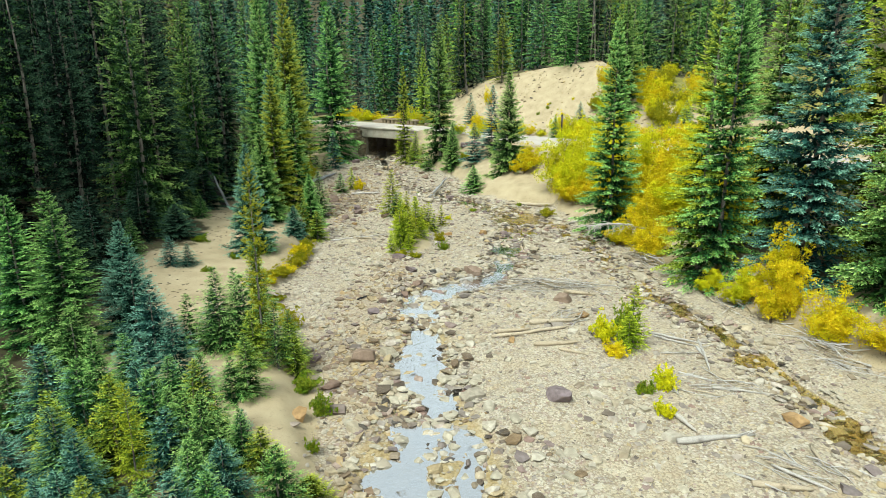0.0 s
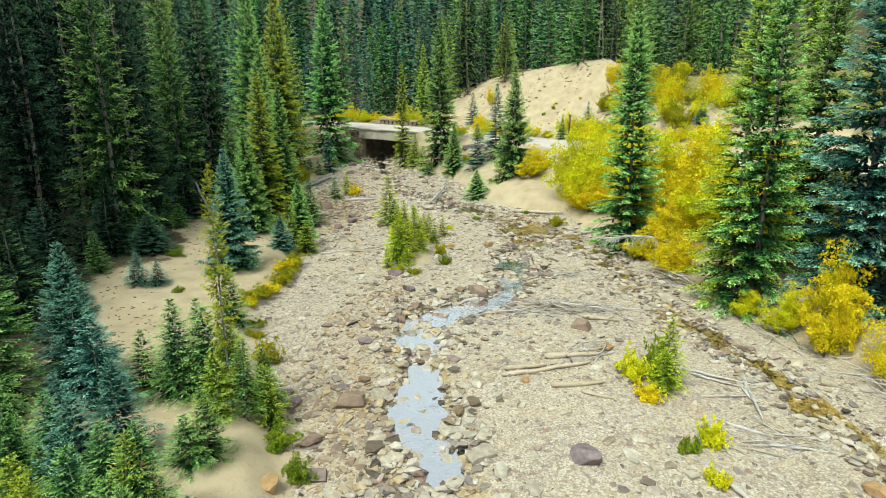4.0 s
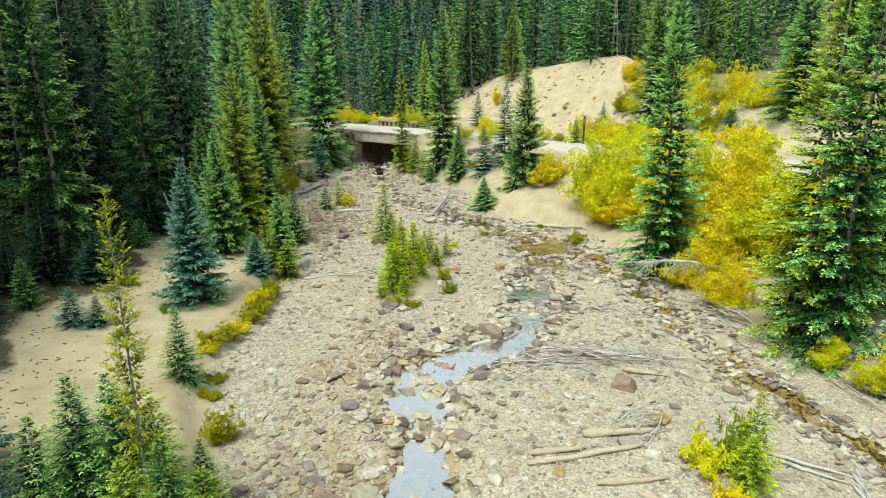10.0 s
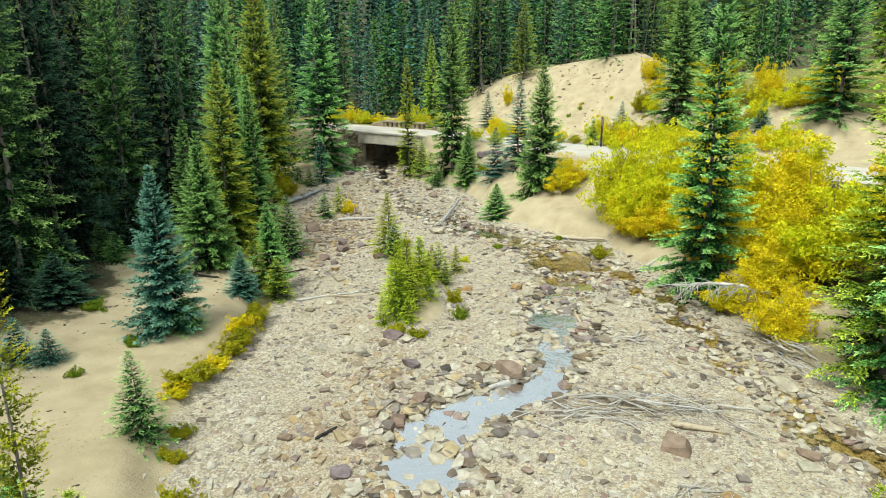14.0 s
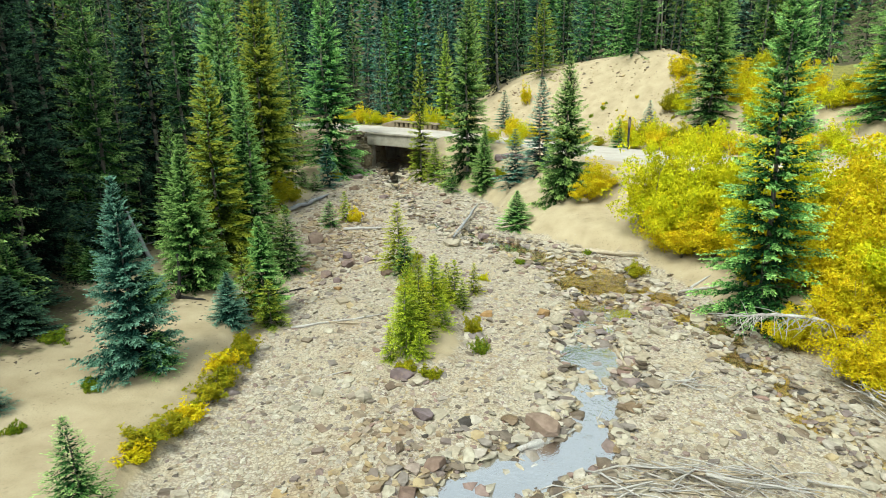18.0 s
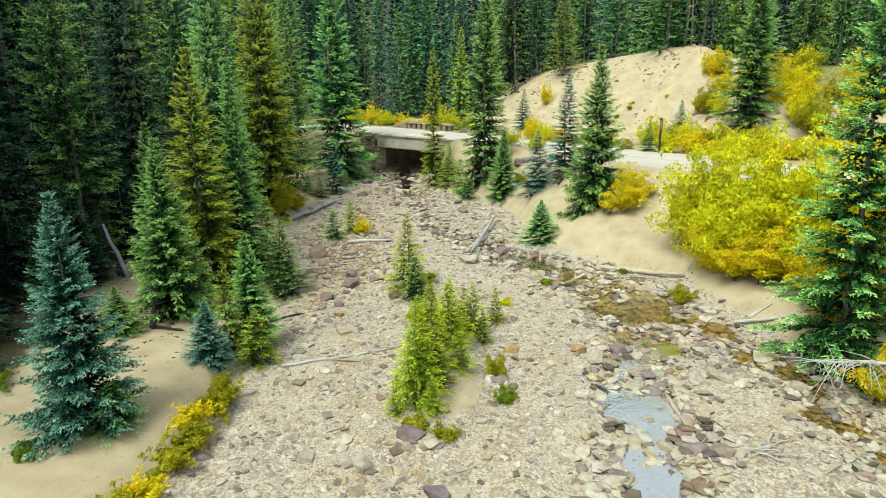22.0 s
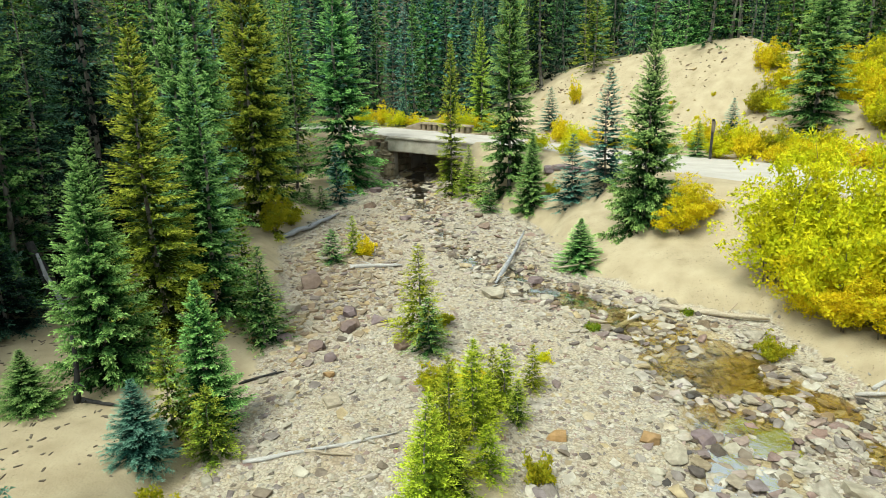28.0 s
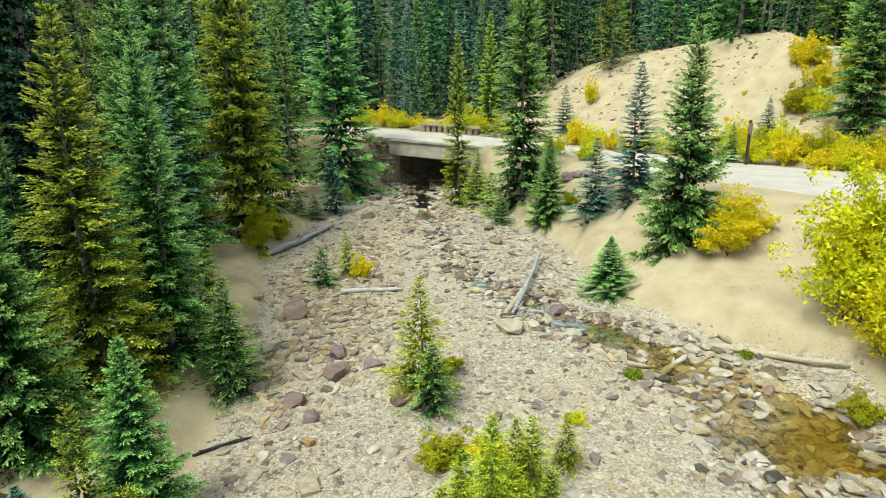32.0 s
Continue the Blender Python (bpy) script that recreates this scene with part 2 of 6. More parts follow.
def ground_material():
    n = Nodes("ground_cover")
    p = n.place()
    # bed: small gravel in cells, silt between
    swirl = n.node("ShaderNodeTexNoise", {"Vector": p, "Scale": 5.0, "Detail": 3.0}).outputs["Color"]
    bent = n.node("ShaderNodeMixRGB", {"Fac": 0.12, "Color1": p, "Color2": swirl}).outputs["Color"]
    cell = n.node("ShaderNodeTexVoronoi", {"Vector": bent, "Scale": 21.0, "Randomness": 1.0})
    big = n.node("ShaderNodeTexVoronoi", {"Vector": bent, "Scale": 7.0, "Randomness": 1.0})
    pick = n.node("ShaderNodeSeparateColor", {"Color": cell.outputs["Color"]}).outputs[0]
    pick2 = n.node("ShaderNodeSeparateColor", {"Color": big.outputs["Color"]}).outputs[1]
    gravel = n.mix(0.45, n.ramp(pick, *STONE_STOPS), n.ramp(pick2, *STONE_STOPS))
    silt = n.ramp(n.noise(2.2, 6), (0.3, (0.341, 0.284, 0.185)), (0.7, (0.454, 0.398, 0.284)))
    gravel = n.mix(n.step(n.noise(0.7, 5), 0.42, 0.62), gravel, n.mix(0.6, gravel, silt))
    rust = n.step(n.noise(0.45, 5), 0.55, 0.72)
    gravel = n.mix(n.maths("MULTIPLY", rust, 0.45), gravel, (0.284, 0.177, 0.078))
    # brown earth in the gaps, also standing in for shade between the stones
    shaded_earth = n.mix(n.attr("rusty"), (0.213, 0.17, 0.114), (0.17, 0.121, 0.075))
    gravel = n.mix(n.maths("MULTIPLY", n.step(cell.outputs["Distance"], 0.42, 0.75), 0.75), gravel, shaded_earth)
    gravel = n.mix(n.maths("MULTIPLY", n.attr("rusty"), 0.2), gravel, n.mix(n.noise(2.7, 5), (0.185, 0.135, 0.085), (0.298, 0.227, 0.142)))
    # banks: bare sand and fine grit
    sand = n.ramp(n.noise(1.3, 7), (0.28, (0.285, 0.228, 0.136)), (0.5, (0.355, 0.29, 0.180)), (0.75, (0.415, 0.345, 0.222)))
    litter_bits = n.maths("MULTIPLY", n.step(n.noise(14.0, 3), 0.60, 0.66), n.step(n.noise(0.8, 4), 0.42, 0.62))
    sand = n.mix(n.maths("MULTIPLY", litter_bits, 0.6), sand, (0.16, 0.12, 0.075))
    grit = n.step(n.noise(38.0, 2), 0.60, 0.70)
    sand = n.mix(n.maths("MULTIPLY", grit, 0.35), sand, (0.213, 0.177, 0.128))
    # forest floor: needle litter, moss and dry grass
    litter = n.ramp(n.noise(5.0, 9), (0.3, (0.035, 0.028, 0.018)), (0.5, (0.071, 0.06, 0.032)), (0.68, (0.06, 0.071, 0.025)), (0.85, (0.142, 0.121, 0.057)))
    grass = n.ramp(n.noise(6.0, 8), (0.3, (0.085, 0.092, 0.021)), (0.55, (0.199, 0.185, 0.05)), (0.75, (0.284, 0.241, 0.085)))
    ragged = n.maths("MULTIPLY", n.maths("SUBTRACT", n.noise(1.1, 6), 0.5), 1.1)
    col = n.mix(n.step(n.maths("ADD", n.attr("gravel"), ragged), 0.4, 0.6), sand, gravel)
    col = n.mix(n.step(n.maths("ADD", n.attr("grass"), ragged), 0.42, 0.62), col, grass)
    col = n.mix(n.step(n.maths("ADD", n.attr("forest"), ragged), 0.42, 0.66), col, litter)
    wet = n.step(n.attr("wet"), 0.1, 0.9)
    col = n.mix(n.maths("MULTIPLY", wet, 0.6), col, n.mix(0.6, n.mix(1.0, col, (0.62, 0.54, 0.36), "MULTIPLY"), (0.33, 0.235, 0.06)))
    high = n.maths("ADD", n.maths("MULTIPLY", cell.outputs["Distance"], -1.0), n.maths("MULTIPLY", n.noise(30, 4), 0.5))
    high = n.maths("ADD", high, n.maths("MULTIPLY", n.noise(4.5, 5), 1.6))
    nrm = n.bump(high, n.maths("ADD", n.maths("MULTIPLY", n.attr("gravel"), 0.25), 0.2), 0.04)
    return n.done(col, n.maths("SUBTRACT", 0.95, n.maths("MULTIPLY", wet, 0.45)), nrm, Specular_IOR_Level=0.25)


def stone_material(name, stops, per="island", dull=0.88):
    n = Nodes(name)
    if per == "island":
        r = n.node("ShaderNodeNewGeometry").outputs["Random Per Island"]
    else:
        r = n.node("ShaderNodeObjectInfo").outputs["Random"]
    base = n.ramp(r, *stops)
    n1 = n.noise(6, 8)
    col = n.mix(n.step(n1, 0.35, 0.7), n.mix(1.0, base, (0.70, 0.68, 0.66), "MULTIPLY"), base)
    stain = n.step(n.noise(2.3, 5), 0.60, 0.75)
    col = n.mix(n.maths("MULTIPLY", stain, 0.35), col, (0.284, 0.192, 0.085))
    return n.done(col, dull, n.bump(n.noise(22, 7), 0.5, 0.03), Specular_IOR_Level=0.25)


def needle_material(name, dark, mid, tip):
    n = Nodes(name)
    r = n.node("ShaderNodeNewGeometry").outputs["Random Per Island"]
    o = n.node("ShaderNodeObjectInfo").outputs["Random"]
    # shade inside the crown is put into the colour: dark where tip is low
    inner_shade = n.mix(n.maths("MULTIPLY", r, n.step(n.attr("tip"), 0.02, 0.35)), dark, mid)
    col = n.mix(n.step(n.attr("tip"), 0.24, 0.80), inner_shade, tip)
    col = n.mix(n.maths("MULTIPLY", r, 0.4), col, n.mix(1.0, col, (0.5, 0.55, 0.45), "MULTIPLY"))
    hue = n.node("ShaderNodeHueSaturation", {"Color": col, "Hue": n.maths("ADD", 0.485, n.maths("MULTIPLY", o, 0.03)), "Saturation": 1.0,
                                             "Value": n.maths("ADD", 0.9, n.maths("MULTIPLY", o, 0.35))})
    trans = n.node("ShaderNodeBsdfTranslucent", {"Color": hue.outputs["Color"]})
    n.done(hue.outputs["Color"], 0.7, Specular_IOR_Level=0.08)
    both = n.node("ShaderNodeMixShader", {0: 0.22, 1: n.bsdf.outputs[0], 2: trans.outputs[0]})
    n.tree.links.new(both.outputs[0], n.tree.nodes["Material Output"].inputs["Surface"])
    return n.mat


def leaf_material(name, *colors):
    n = Nodes(name)
    r = n.node("ShaderNodeNewGeometry").outputs["Random Per Island"]
    k = len(colors) - 1
    col = n.ramp(r, *[(i / k, c) for i, c in enumerate(colors)])
    col = n.mix(n.step(n.noise(1.4, 3), 0.4, 0.65), col, n.mix(1.0, col, (0.75, 0.85, 0.7), "MULTIPLY"))
    trans = n.node("ShaderNodeBsdfTranslucent", {"Color": col})
    n.done(col, 0.7, Specular_IOR_Level=0.12)
    both = n.node("ShaderNodeMixShader", {0: 0.36, 1: n.bsdf.outputs[0], 2: trans.outputs[0]})
    n.tree.links.new(both.outputs[0], n.tree.nodes["Material Output"].inputs["Surface"])
    return n.mat


def wood_material(name, a, b, stretch=18.0):
    n = Nodes(name)
    tex = n.node("ShaderNodeTexCoord").outputs["Generated"]
    vec = n.node("ShaderNodeMapping", {"Vector": tex, "Scale": (1.2, stretch, stretch)}).outputs["Vector"]
    grain = n.noise(3.0, 8, vec)
    o = n.node("ShaderNodeObjectInfo").outputs["Random"]
    col = n.mix(n.step(grain, 0.35, 0.7), a, b)
    col = n.mix(n.maths("MULTIPLY", o, 0.35), col, n.mix(1.0, col, (0.75, 0.66, 0.52), "MULTIPLY"))
    col = n.mix(n.step(n.noise(3, 5), 0.58, 0.75), col, n.mix(1.0, col, (0.6, 0.55, 0.5), "MULTIPLY"))
    return n.done(col, 0.85, n.bump(grain, 0.6, 0.02))


def bark_material(name, a, b):
    n = Nodes(name)
    g = n.noise(9, 7, n.node("ShaderNodeMapping", {"Vector": n.place(), "Scale": (1, 1, 0.35)}).outputs["Vector"])
    return n.done(n.mix(n.step(g, 0.35, 0.7), a, b), 0.95, n.bump(g, 0.8, 0.04))


def water_material(name, sheen, broken, tone):
    """Clear shallow water; where it runs broken over stones it mirrors more sky."""
    n = Nodes(name)
    patchy = n.step(n.maths("ADD", n.attr("riffle"), n.maths("MULTIPLY", n.maths("SUBTRACT", n.noise(2.4, 4), 0.5), 2.2)), 0.35, 0.75)
    sheen = n.maths("MULTIPLY_ADD", patchy, broken, sheen)
    ripple = n.noise(3.2, 4, n.node("ShaderNodeMapping", {"Vector": n.place(), "Scale": (1.6, 0.8, 1)}).outputs["Vector"])
    small = n.noise(14, 3)
    nrm = n.bump(small, 0.3, 0.03, n.bump(ripple, 0.25, 0.06))
    clear = n.node("ShaderNodeBsdfTransparent", {"Color": tone})
    gloss = n.node("ShaderNodeBsdfGlossy", {"Color": (1, 1, 1, 1), "Roughness": 0.06, "Normal": nrm})
    fres = n.node("ShaderNodeFresnel", {"IOR": 1.33, "Normal": nrm}).outputs[0]
    both = n.node("ShaderNodeMixShader", {0: n.maths("MULTIPLY_ADD", fres, 1.8, sheen), 1: clear.outputs[0], 2: gloss.outputs[0]})
    n.tree.links.new(both.outputs[0], n.tree.nodes["Material Output"].inputs["Surface"])
    return n.mat


def road_material():
    n = Nodes("packed_gravel_road")
    col = n.ramp(n.noise(1.1, 7), (0.3, (0.36, 0.325, 0.275)), (0.7, (0.45, 0.41, 0.355)))
    grit = n.step(n.noise(45, 2), 0.6, 0.72)
    col = n.mix(n.maths("MULTIPLY", grit, 0.4), col, (0.213, 0.192, 0.163))
    return n.done(col, 0.95, n.bump(n.noise(40, 3), 0.3, 0.02))


def concrete_material():
    n = Nodes("weathered_concrete")
    col = n.ramp(n.noise(1.6, 8), (0.3, (0.213, 0.192, 0.149)), (0.55, (0.327, 0.298, 0.234)), (0.8, (0.398, 0.369, 0.305)))
    drip = n.noise(3.0, 5, n.node("ShaderNodeMapping", {"Vector": n.place(), "Scale": (1.5, 1.5, 0.2)}).outputs["Vector"])
    col = n.mix(n.maths("MULTIPLY", n.step(drip, 0.55, 0.75), 0.5), col, (0.121, 0.099, 0.064))
    return n.done(col, 0.92, n.bump(n.noise(18, 6), 0.4, 0.02))


GROUND = ground_material()
PEBBLES = stone_material("river_gravel", STONE_STOPS)
WET_STONES = stone_material("wet_stones", ((0.0, (0.057, 0.05, 0.043)), (0.3, (0.128, 0.099, 0.071)), (0.55, (0.199, 0.142, 0.085)), (0.8, (0.106, 0.096, 0.092)), (1.0, (0.241, 0.163, 0.078))), dull=0.35)
COBBLE = stone_material("river_stone", STONE_STOPS, "object")
RED_ROCK = stone_material("red_rock", ((0.0, (0.206, 0.142, 0.11)), (0.5, (0.263, 0.192, 0.142)), (1.0, (0.177, 0.128, 0.114))), "object")
PURPLE_ROCK = stone_material("purple_rock", ((0.0, (0.17, 0.128, 0.128)), (0.5, (0.234, 0.177, 0.17)), (1.0, (0.192, 0.156, 0.163))), "object")
RUST_ROCK = stone_material("rust_rock", ((0.0, (0.355, 0.213, 0.085)), (0.5, (0.391, 0.256, 0.121)), (1.0, (0.312, 0.199, 0.092))), "object")
PALE_ROCK = stone_material("pale_rock", ((0.0, (0.369, 0.327, 0.241)), (0.5, (0.44, 0.391, 0.298)), (1.0, (0.327, 0.291, 0.227))), "object")
DARK_GRAVEL = stone_material("rusty_cobbles", ((0.0, (0.135, 0.099, 0.071)), (0.15, (0.341, 0.27, 0.17)), (0.35, (0.256, 0.181, 0.121)), (0.5, (0.206, 0.167, 0.149)), (0.65, (0.412, 0.348, 0.234)), (0.8, (0.383, 0.284, 0.142)), (1.0, (0.312, 0.256, 0.185))))
DARK_GRAVEL_SINGLE = stone_material("rusty_stone", ((0.0, (0.17, 0.124, 0.092)), (0.25, (0.27, 0.195, 0.131)), (0.45, (0.206, 0.167, 0.153)), (0.65, (0.369, 0.32, 0.227)), (0.85, (0.327, 0.256, 0.149)), (1.0, (0.27, 0.234, 0.185))), "object")
MASONRY = stone_material("masonry_stone", ((0.0, (0.156, 0.128, 0.085)), (0.3, (0.284, 0.234, 0.149)), (0.5, (0.199, 0.149, 0.106)), (0.75, (0.341, 0.284, 0.185)), (1.0, (0.241, 0.199, 0.135))), "object")
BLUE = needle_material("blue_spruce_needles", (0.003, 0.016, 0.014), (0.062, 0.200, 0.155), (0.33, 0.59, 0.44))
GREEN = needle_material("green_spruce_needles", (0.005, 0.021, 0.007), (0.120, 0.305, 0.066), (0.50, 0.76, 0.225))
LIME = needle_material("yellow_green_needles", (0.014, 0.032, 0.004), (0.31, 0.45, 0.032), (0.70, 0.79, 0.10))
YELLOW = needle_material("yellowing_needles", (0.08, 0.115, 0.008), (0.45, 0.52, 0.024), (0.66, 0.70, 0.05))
# spruce needles coloured near-black to imitate shade in the forest
SHADED = needle_material("shaded_spruce_needles", (0.001, 0.004, 0.003), (0.012, 0.042, 0.028), (0.12, 0.225, 0.13))
GOLD = leaf_material("golden_leaves", (0.46, 0.31, 0.006), (0.80, 0.62, 0.010), (0.66, 0.56, 0.010), (0.84, 0.70, 0.02))
WILLOW = leaf_material("willow_leaves", (0.33, 0.36, 0.008), (0.78, 0.71, 0.012), (0.58, 0.58, 0.012), (0.80, 0.70, 0.015))
SHRUB = leaf_material("green_shrub_leaves", (0.099, 0.192, 0.013), (0.213, 0.284, 0.021), (0.327, 0.341, 0.021), (0.142, 0.227, 0.016))
OLIVE = leaf_material("olive_shrub_leaves", (0.199, 0.22, 0.011), (0.426, 0.369, 0.011), (0.284, 0.298, 0.014), (0.483, 0.383, 0.014))
BARK = bark_material("spruce_bark", (0.071, 0.06, 0.05), (0.213, 0.192, 0.167))
TWIG = bark_material("shrub_twigs", (0.085, 0.064, 0.043), (0.177, 0.142, 0.099))
CHAR = bark_material("charred_wood", (0.009, 0.009, 0.009), (0.043, 0.039, 0.035))
DRIFT = wood_material("bleached_driftwood", (0.34, 0.325, 0.305), (0.54, 0.515, 0.48))
GREY_WOOD = wood_material("silvered_trunk", (0.213, 0.22, 0.234), (0.398, 0.405, 0.426))
TAN_WOOD = wood_material("tan_driftwood", (0.33, 0.27, 0.185), (0.50, 0.43, 0.32))
WATER = water_material("stream_water", 0.06, 0.72, (0.94, 0.86, 0.60, 1))
ROADWAY = road_material()
CONCRETE = concrete_material()


# ---- mesh helpers ----------------------------------------------------------
def sheet(name, verts, faces, material, soft=False, **values):
    """A mesh from arrays; values are float attributes on its points."""
    me = bpy.data.meshes.new(name)
    verts, faces = np.asarray(verts, np.float32), np.asarray(faces, np.int32)
    k = faces.shape[1]
    me.vertices.add(len(verts))
    me.vertices.foreach_set("co", verts.ravel())
    me.loops.add(faces.size)
    me.loops.foreach_set("vertex_index", faces.ravel())
    me.polygons.add(len(faces))
    me.polygons.foreach_set("loop_start", np.arange(0, faces.size, k, dtype=np.int32))
    me.polygons.foreach_set("use_smooth", np.full(len(faces), soft))
    for key, v in values.items():
        me.attributes.new(key, "FLOAT", "POINT").data.foreach_set("value", np.asarray(v, np.float32))
    me.update(calc_edges=True)
    me.validate()
    if material:
        me.materials.append(material)
    return me


def hang(name, me, parent, label="", at=None):
    ob = new(name, me)
    ob.parent = parent
    if at is not None:
        ob.matrix_basis = at
    if label:
        ob["label"] = label
    return ob


def base(name, m, label, category, group="", kind=""):
    ob = new(name)
    ob.empty_display_size = 0.2
    ob.matrix_basis = m
    return tagged(ob, label, category, group, kind)


def height(x, y):
    return float(land(np.array([x]), np.array([y]))[0])


def tube(points, radii, sides=8, seed=0, knobby=0.0):
    """Vertices and triangles of a closed bent tube."""
    rng = np.random.default_rng(seed)
    pts = np.asarray(points, float)
    V, F = [], []
    for i, p in enumerate(pts):
        d = pts[min(i + 1, len(pts) - 1)] - pts[max(i - 1, 0)]
        d /= np.linalg.norm(d) + 1e-9
        a = np.cross(d, (0, 0, 1) if abs(d[2]) < 0.9 else (1, 0, 0))
        a /= np.linalg.norm(a)
        b = np.cross(d, a)
        for k in range(sides):
            w = 2 * math.pi * k / sides
            V.append(p + radii[i] * (1 + knobby * rng.uniform(-1, 1)) * (a * math.cos(w) + b * math.sin(w)))
    n = len(pts)
    for i in range(n - 1):
        for k in range(sides):
            a0, a1 = i * sides + k, i * sides + (k + 1) % sides
            F += [(a0, a1, a1 + sides), (a0, a1 + sides, a0 + sides)]
    V += [pts[0], pts[-1]]
    for k in range(sides):
        F += [(n * sides, (k + 1) % sides, k), (n * sides + 1, (n - 1) * sides + k, (n - 1) * sides + (k + 1) % sides)]
    return np.array(V), np.array(F)


def merge(pieces):
    V, F, o = [], [], 0
    for v, f in pieces:
        V.append(v)
        F.append(f + o)
        o += len(v)
    return np.concatenate(V), np.concatenate(F)


# ---- ground, road, water ---------------------------------------------------
def spaced(lo, fine_lo, fine_hi, hi, step, grow):
    """Grid lines: even between the fine limits, and widening outwards."""
    out = list(np.arange(fine_lo, fine_hi + step / 2, step))
    s, v = step, out[-1]
    while v < hi:
        s *= grow
        v += s
        out.append(v)
    s, v = step, out[0]
    while v > lo:
        s *= grow
        v -= s
        out.insert(0, v)
    return np.array(out)


def build_ground():
    gx, gy = spaced(-420, -14, 18, 420, 0.19, 1.08), spaced(-120, 7, 58, 620, 0.21, 1.07)
    X, Y = np.meshgrid(gx, gy)
    Z = land(X, Y)
    nx, ny = len(gx), len(gy)
    i = (np.arange(ny - 1)[:, None] * nx + np.arange(nx - 1)[None]).ravel()
    F = np.stack([i, i + 1, i + 1 + nx, i + nx], 1)
    inside = in_bed(X, Y)
    gravel = smooth(-0.7, 0.5, inside) * (Y < 66)
    island = np.exp(-(((X + 1.0) / 0.7) ** 2 + ((Y - 28.2) / 1.5) ** 2))
    gravel = gravel * (1 - 0.8 * island)
    dl = np.interp(Y, LEFT_Y, LEFT_X) - X
    dr = X - np.interp(Y, RIGHT_Y, RIGHT_X)
    d, side, w = along(ROAD, X, Y)
    behind = np.where(side > 0, d - w, -9)
    forest = np.maximum(smooth(4.2, 6.9, dl + 0.9 * rough(X, Y, 2.6, 33)), 0.75 * smooth(1.5, 4, dl) * smooth(20, 10, Y))
    forest = np.maximum(forest, smooth(1.2, 3.5, dr) * (1 - smooth(34, 38, Y)) * (side < 0))
    bare = smooth(0, 4, X + 0.5) * (1 - smooth(11.5, 13, behind)) * (1 - smooth(15, 18, X)) * (behind > -1)
    forest = np.maximum(forest, smooth(9, 14, behind)) * (1 - bare)
    grass = np.maximum(np.maximum(np.exp(-((behind - 12.6) / 1.5) ** 2), smooth(17.5, 20, X) * smooth(3, 6, behind)), smooth(0, 1, behind) * (1 - smooth(7, 12, behind)) * (X < 1.0))
    wet = np.zeros_like(X)
    for line in (MAIN, SIDE):
        d, _, w = along(line, X, Y)
        wet = np.maximum(wet, 1 - smooth(0.7 * w, 1.35 * w, d))
    me = sheet("ground", np.stack([X, Y, Z], 2).reshape(-1, 3), F, GROUND, True, gravel=gravel.ravel(), forest=forest.ravel(), grass=grass.ravel(), wet=wet.ravel(), rusty=np.where(Y < 66, rusty(X, Y), 0).ravel())
    ob = new("ground", me)
    return tagged(ob, "pale gravel stream bed with sandy banks and forest floor", "ground", kind="structure")


def ribbon(line, fine, across, spread, level, tuck=0.0):
    """A strip that follows stations, with `level` giving its height."""
    pts = np.array(line, float)
    s = np.concatenate([[0], np.cumsum(np.hypot(np.diff(pts[:, 0]), np.diff(pts[:, 1])))])
    t = np.arange(0, s[-1], fine)
    cx, cy, w = (np.interp(t, s, pts[:, k]) for k in range(3))
    for _ in range(6):
        cx[1:-1], cy[1:-1] = (cx[:-2] + 2 * cx[1:-1] + cx[2:]) / 4, (cy[:-2] + 2 * cy[1:-1] + cy[2:]) / 4
    tx, ty = np.gradient(cx), np.gradient(cy)
    q = np.hypot(tx, ty)
    u = np.linspace(-1, 1, across)
    X = cx[:, None] + (ty / q * w * spread)[:, None] * u
    Y = cy[:, None] - (tx / q * w * spread)[:, None] * u
    Z = level(X, Y)
    if tuck:
        Z[:, 0] -= tuck
        Z[:, -1] -= tuck
    n, m = X.shape
    i = (np.arange(n - 1)[:, None] * m + np.arange(m - 1)[None]).ravel()
    return np.stack([X, Y, Z], 2).reshape(-1, 3), np.stack([i, i + 1, i + 1 + m, i + m], 1)


ground = build_ground()
V, F = ribbon(MAIN, 0.22, 11, 1.7, lambda x, y: bed(y) - 0.105 + 0.012 * rough(x, y, 0.5, 40))
fast = 1 - 0.85 * smooth(29.5, 32.5, V[:, 1]) * (1 - 0.55 * smooth(37, 38.5, V[:, 1]))
tagged(new("water", sheet("stream", V, F, WATER, True, riffle=fast)), "shallow clear stream over stones, mirroring the pale sky", "water", kind="structure")
V, F = ribbon(SIDE, 0.25, 5, 1.7, lambda x, y: bed(y) - 0.07 + 0.01 * rough(x, y, 0.5, 41))
tagged(new("water", sheet("side_trickle", V, F, WATER, True, riffle=np.full(len(V), 0.1))), "thin golden side trickle among stones", "water", kind="structure")
V, F = ribbon(ROAD, 0.5, 13, 0.93, lambda x, y: np.interp(x, ROAD_X, ROAD_Z) - 0.012 + 0.006 * rough(x, y, 1.2, 44), 0.12)
tagged(new("road", sheet("road", V, F, ROADWAY, True)), "pale packed gravel road over the bridge", "road", kind="structure")


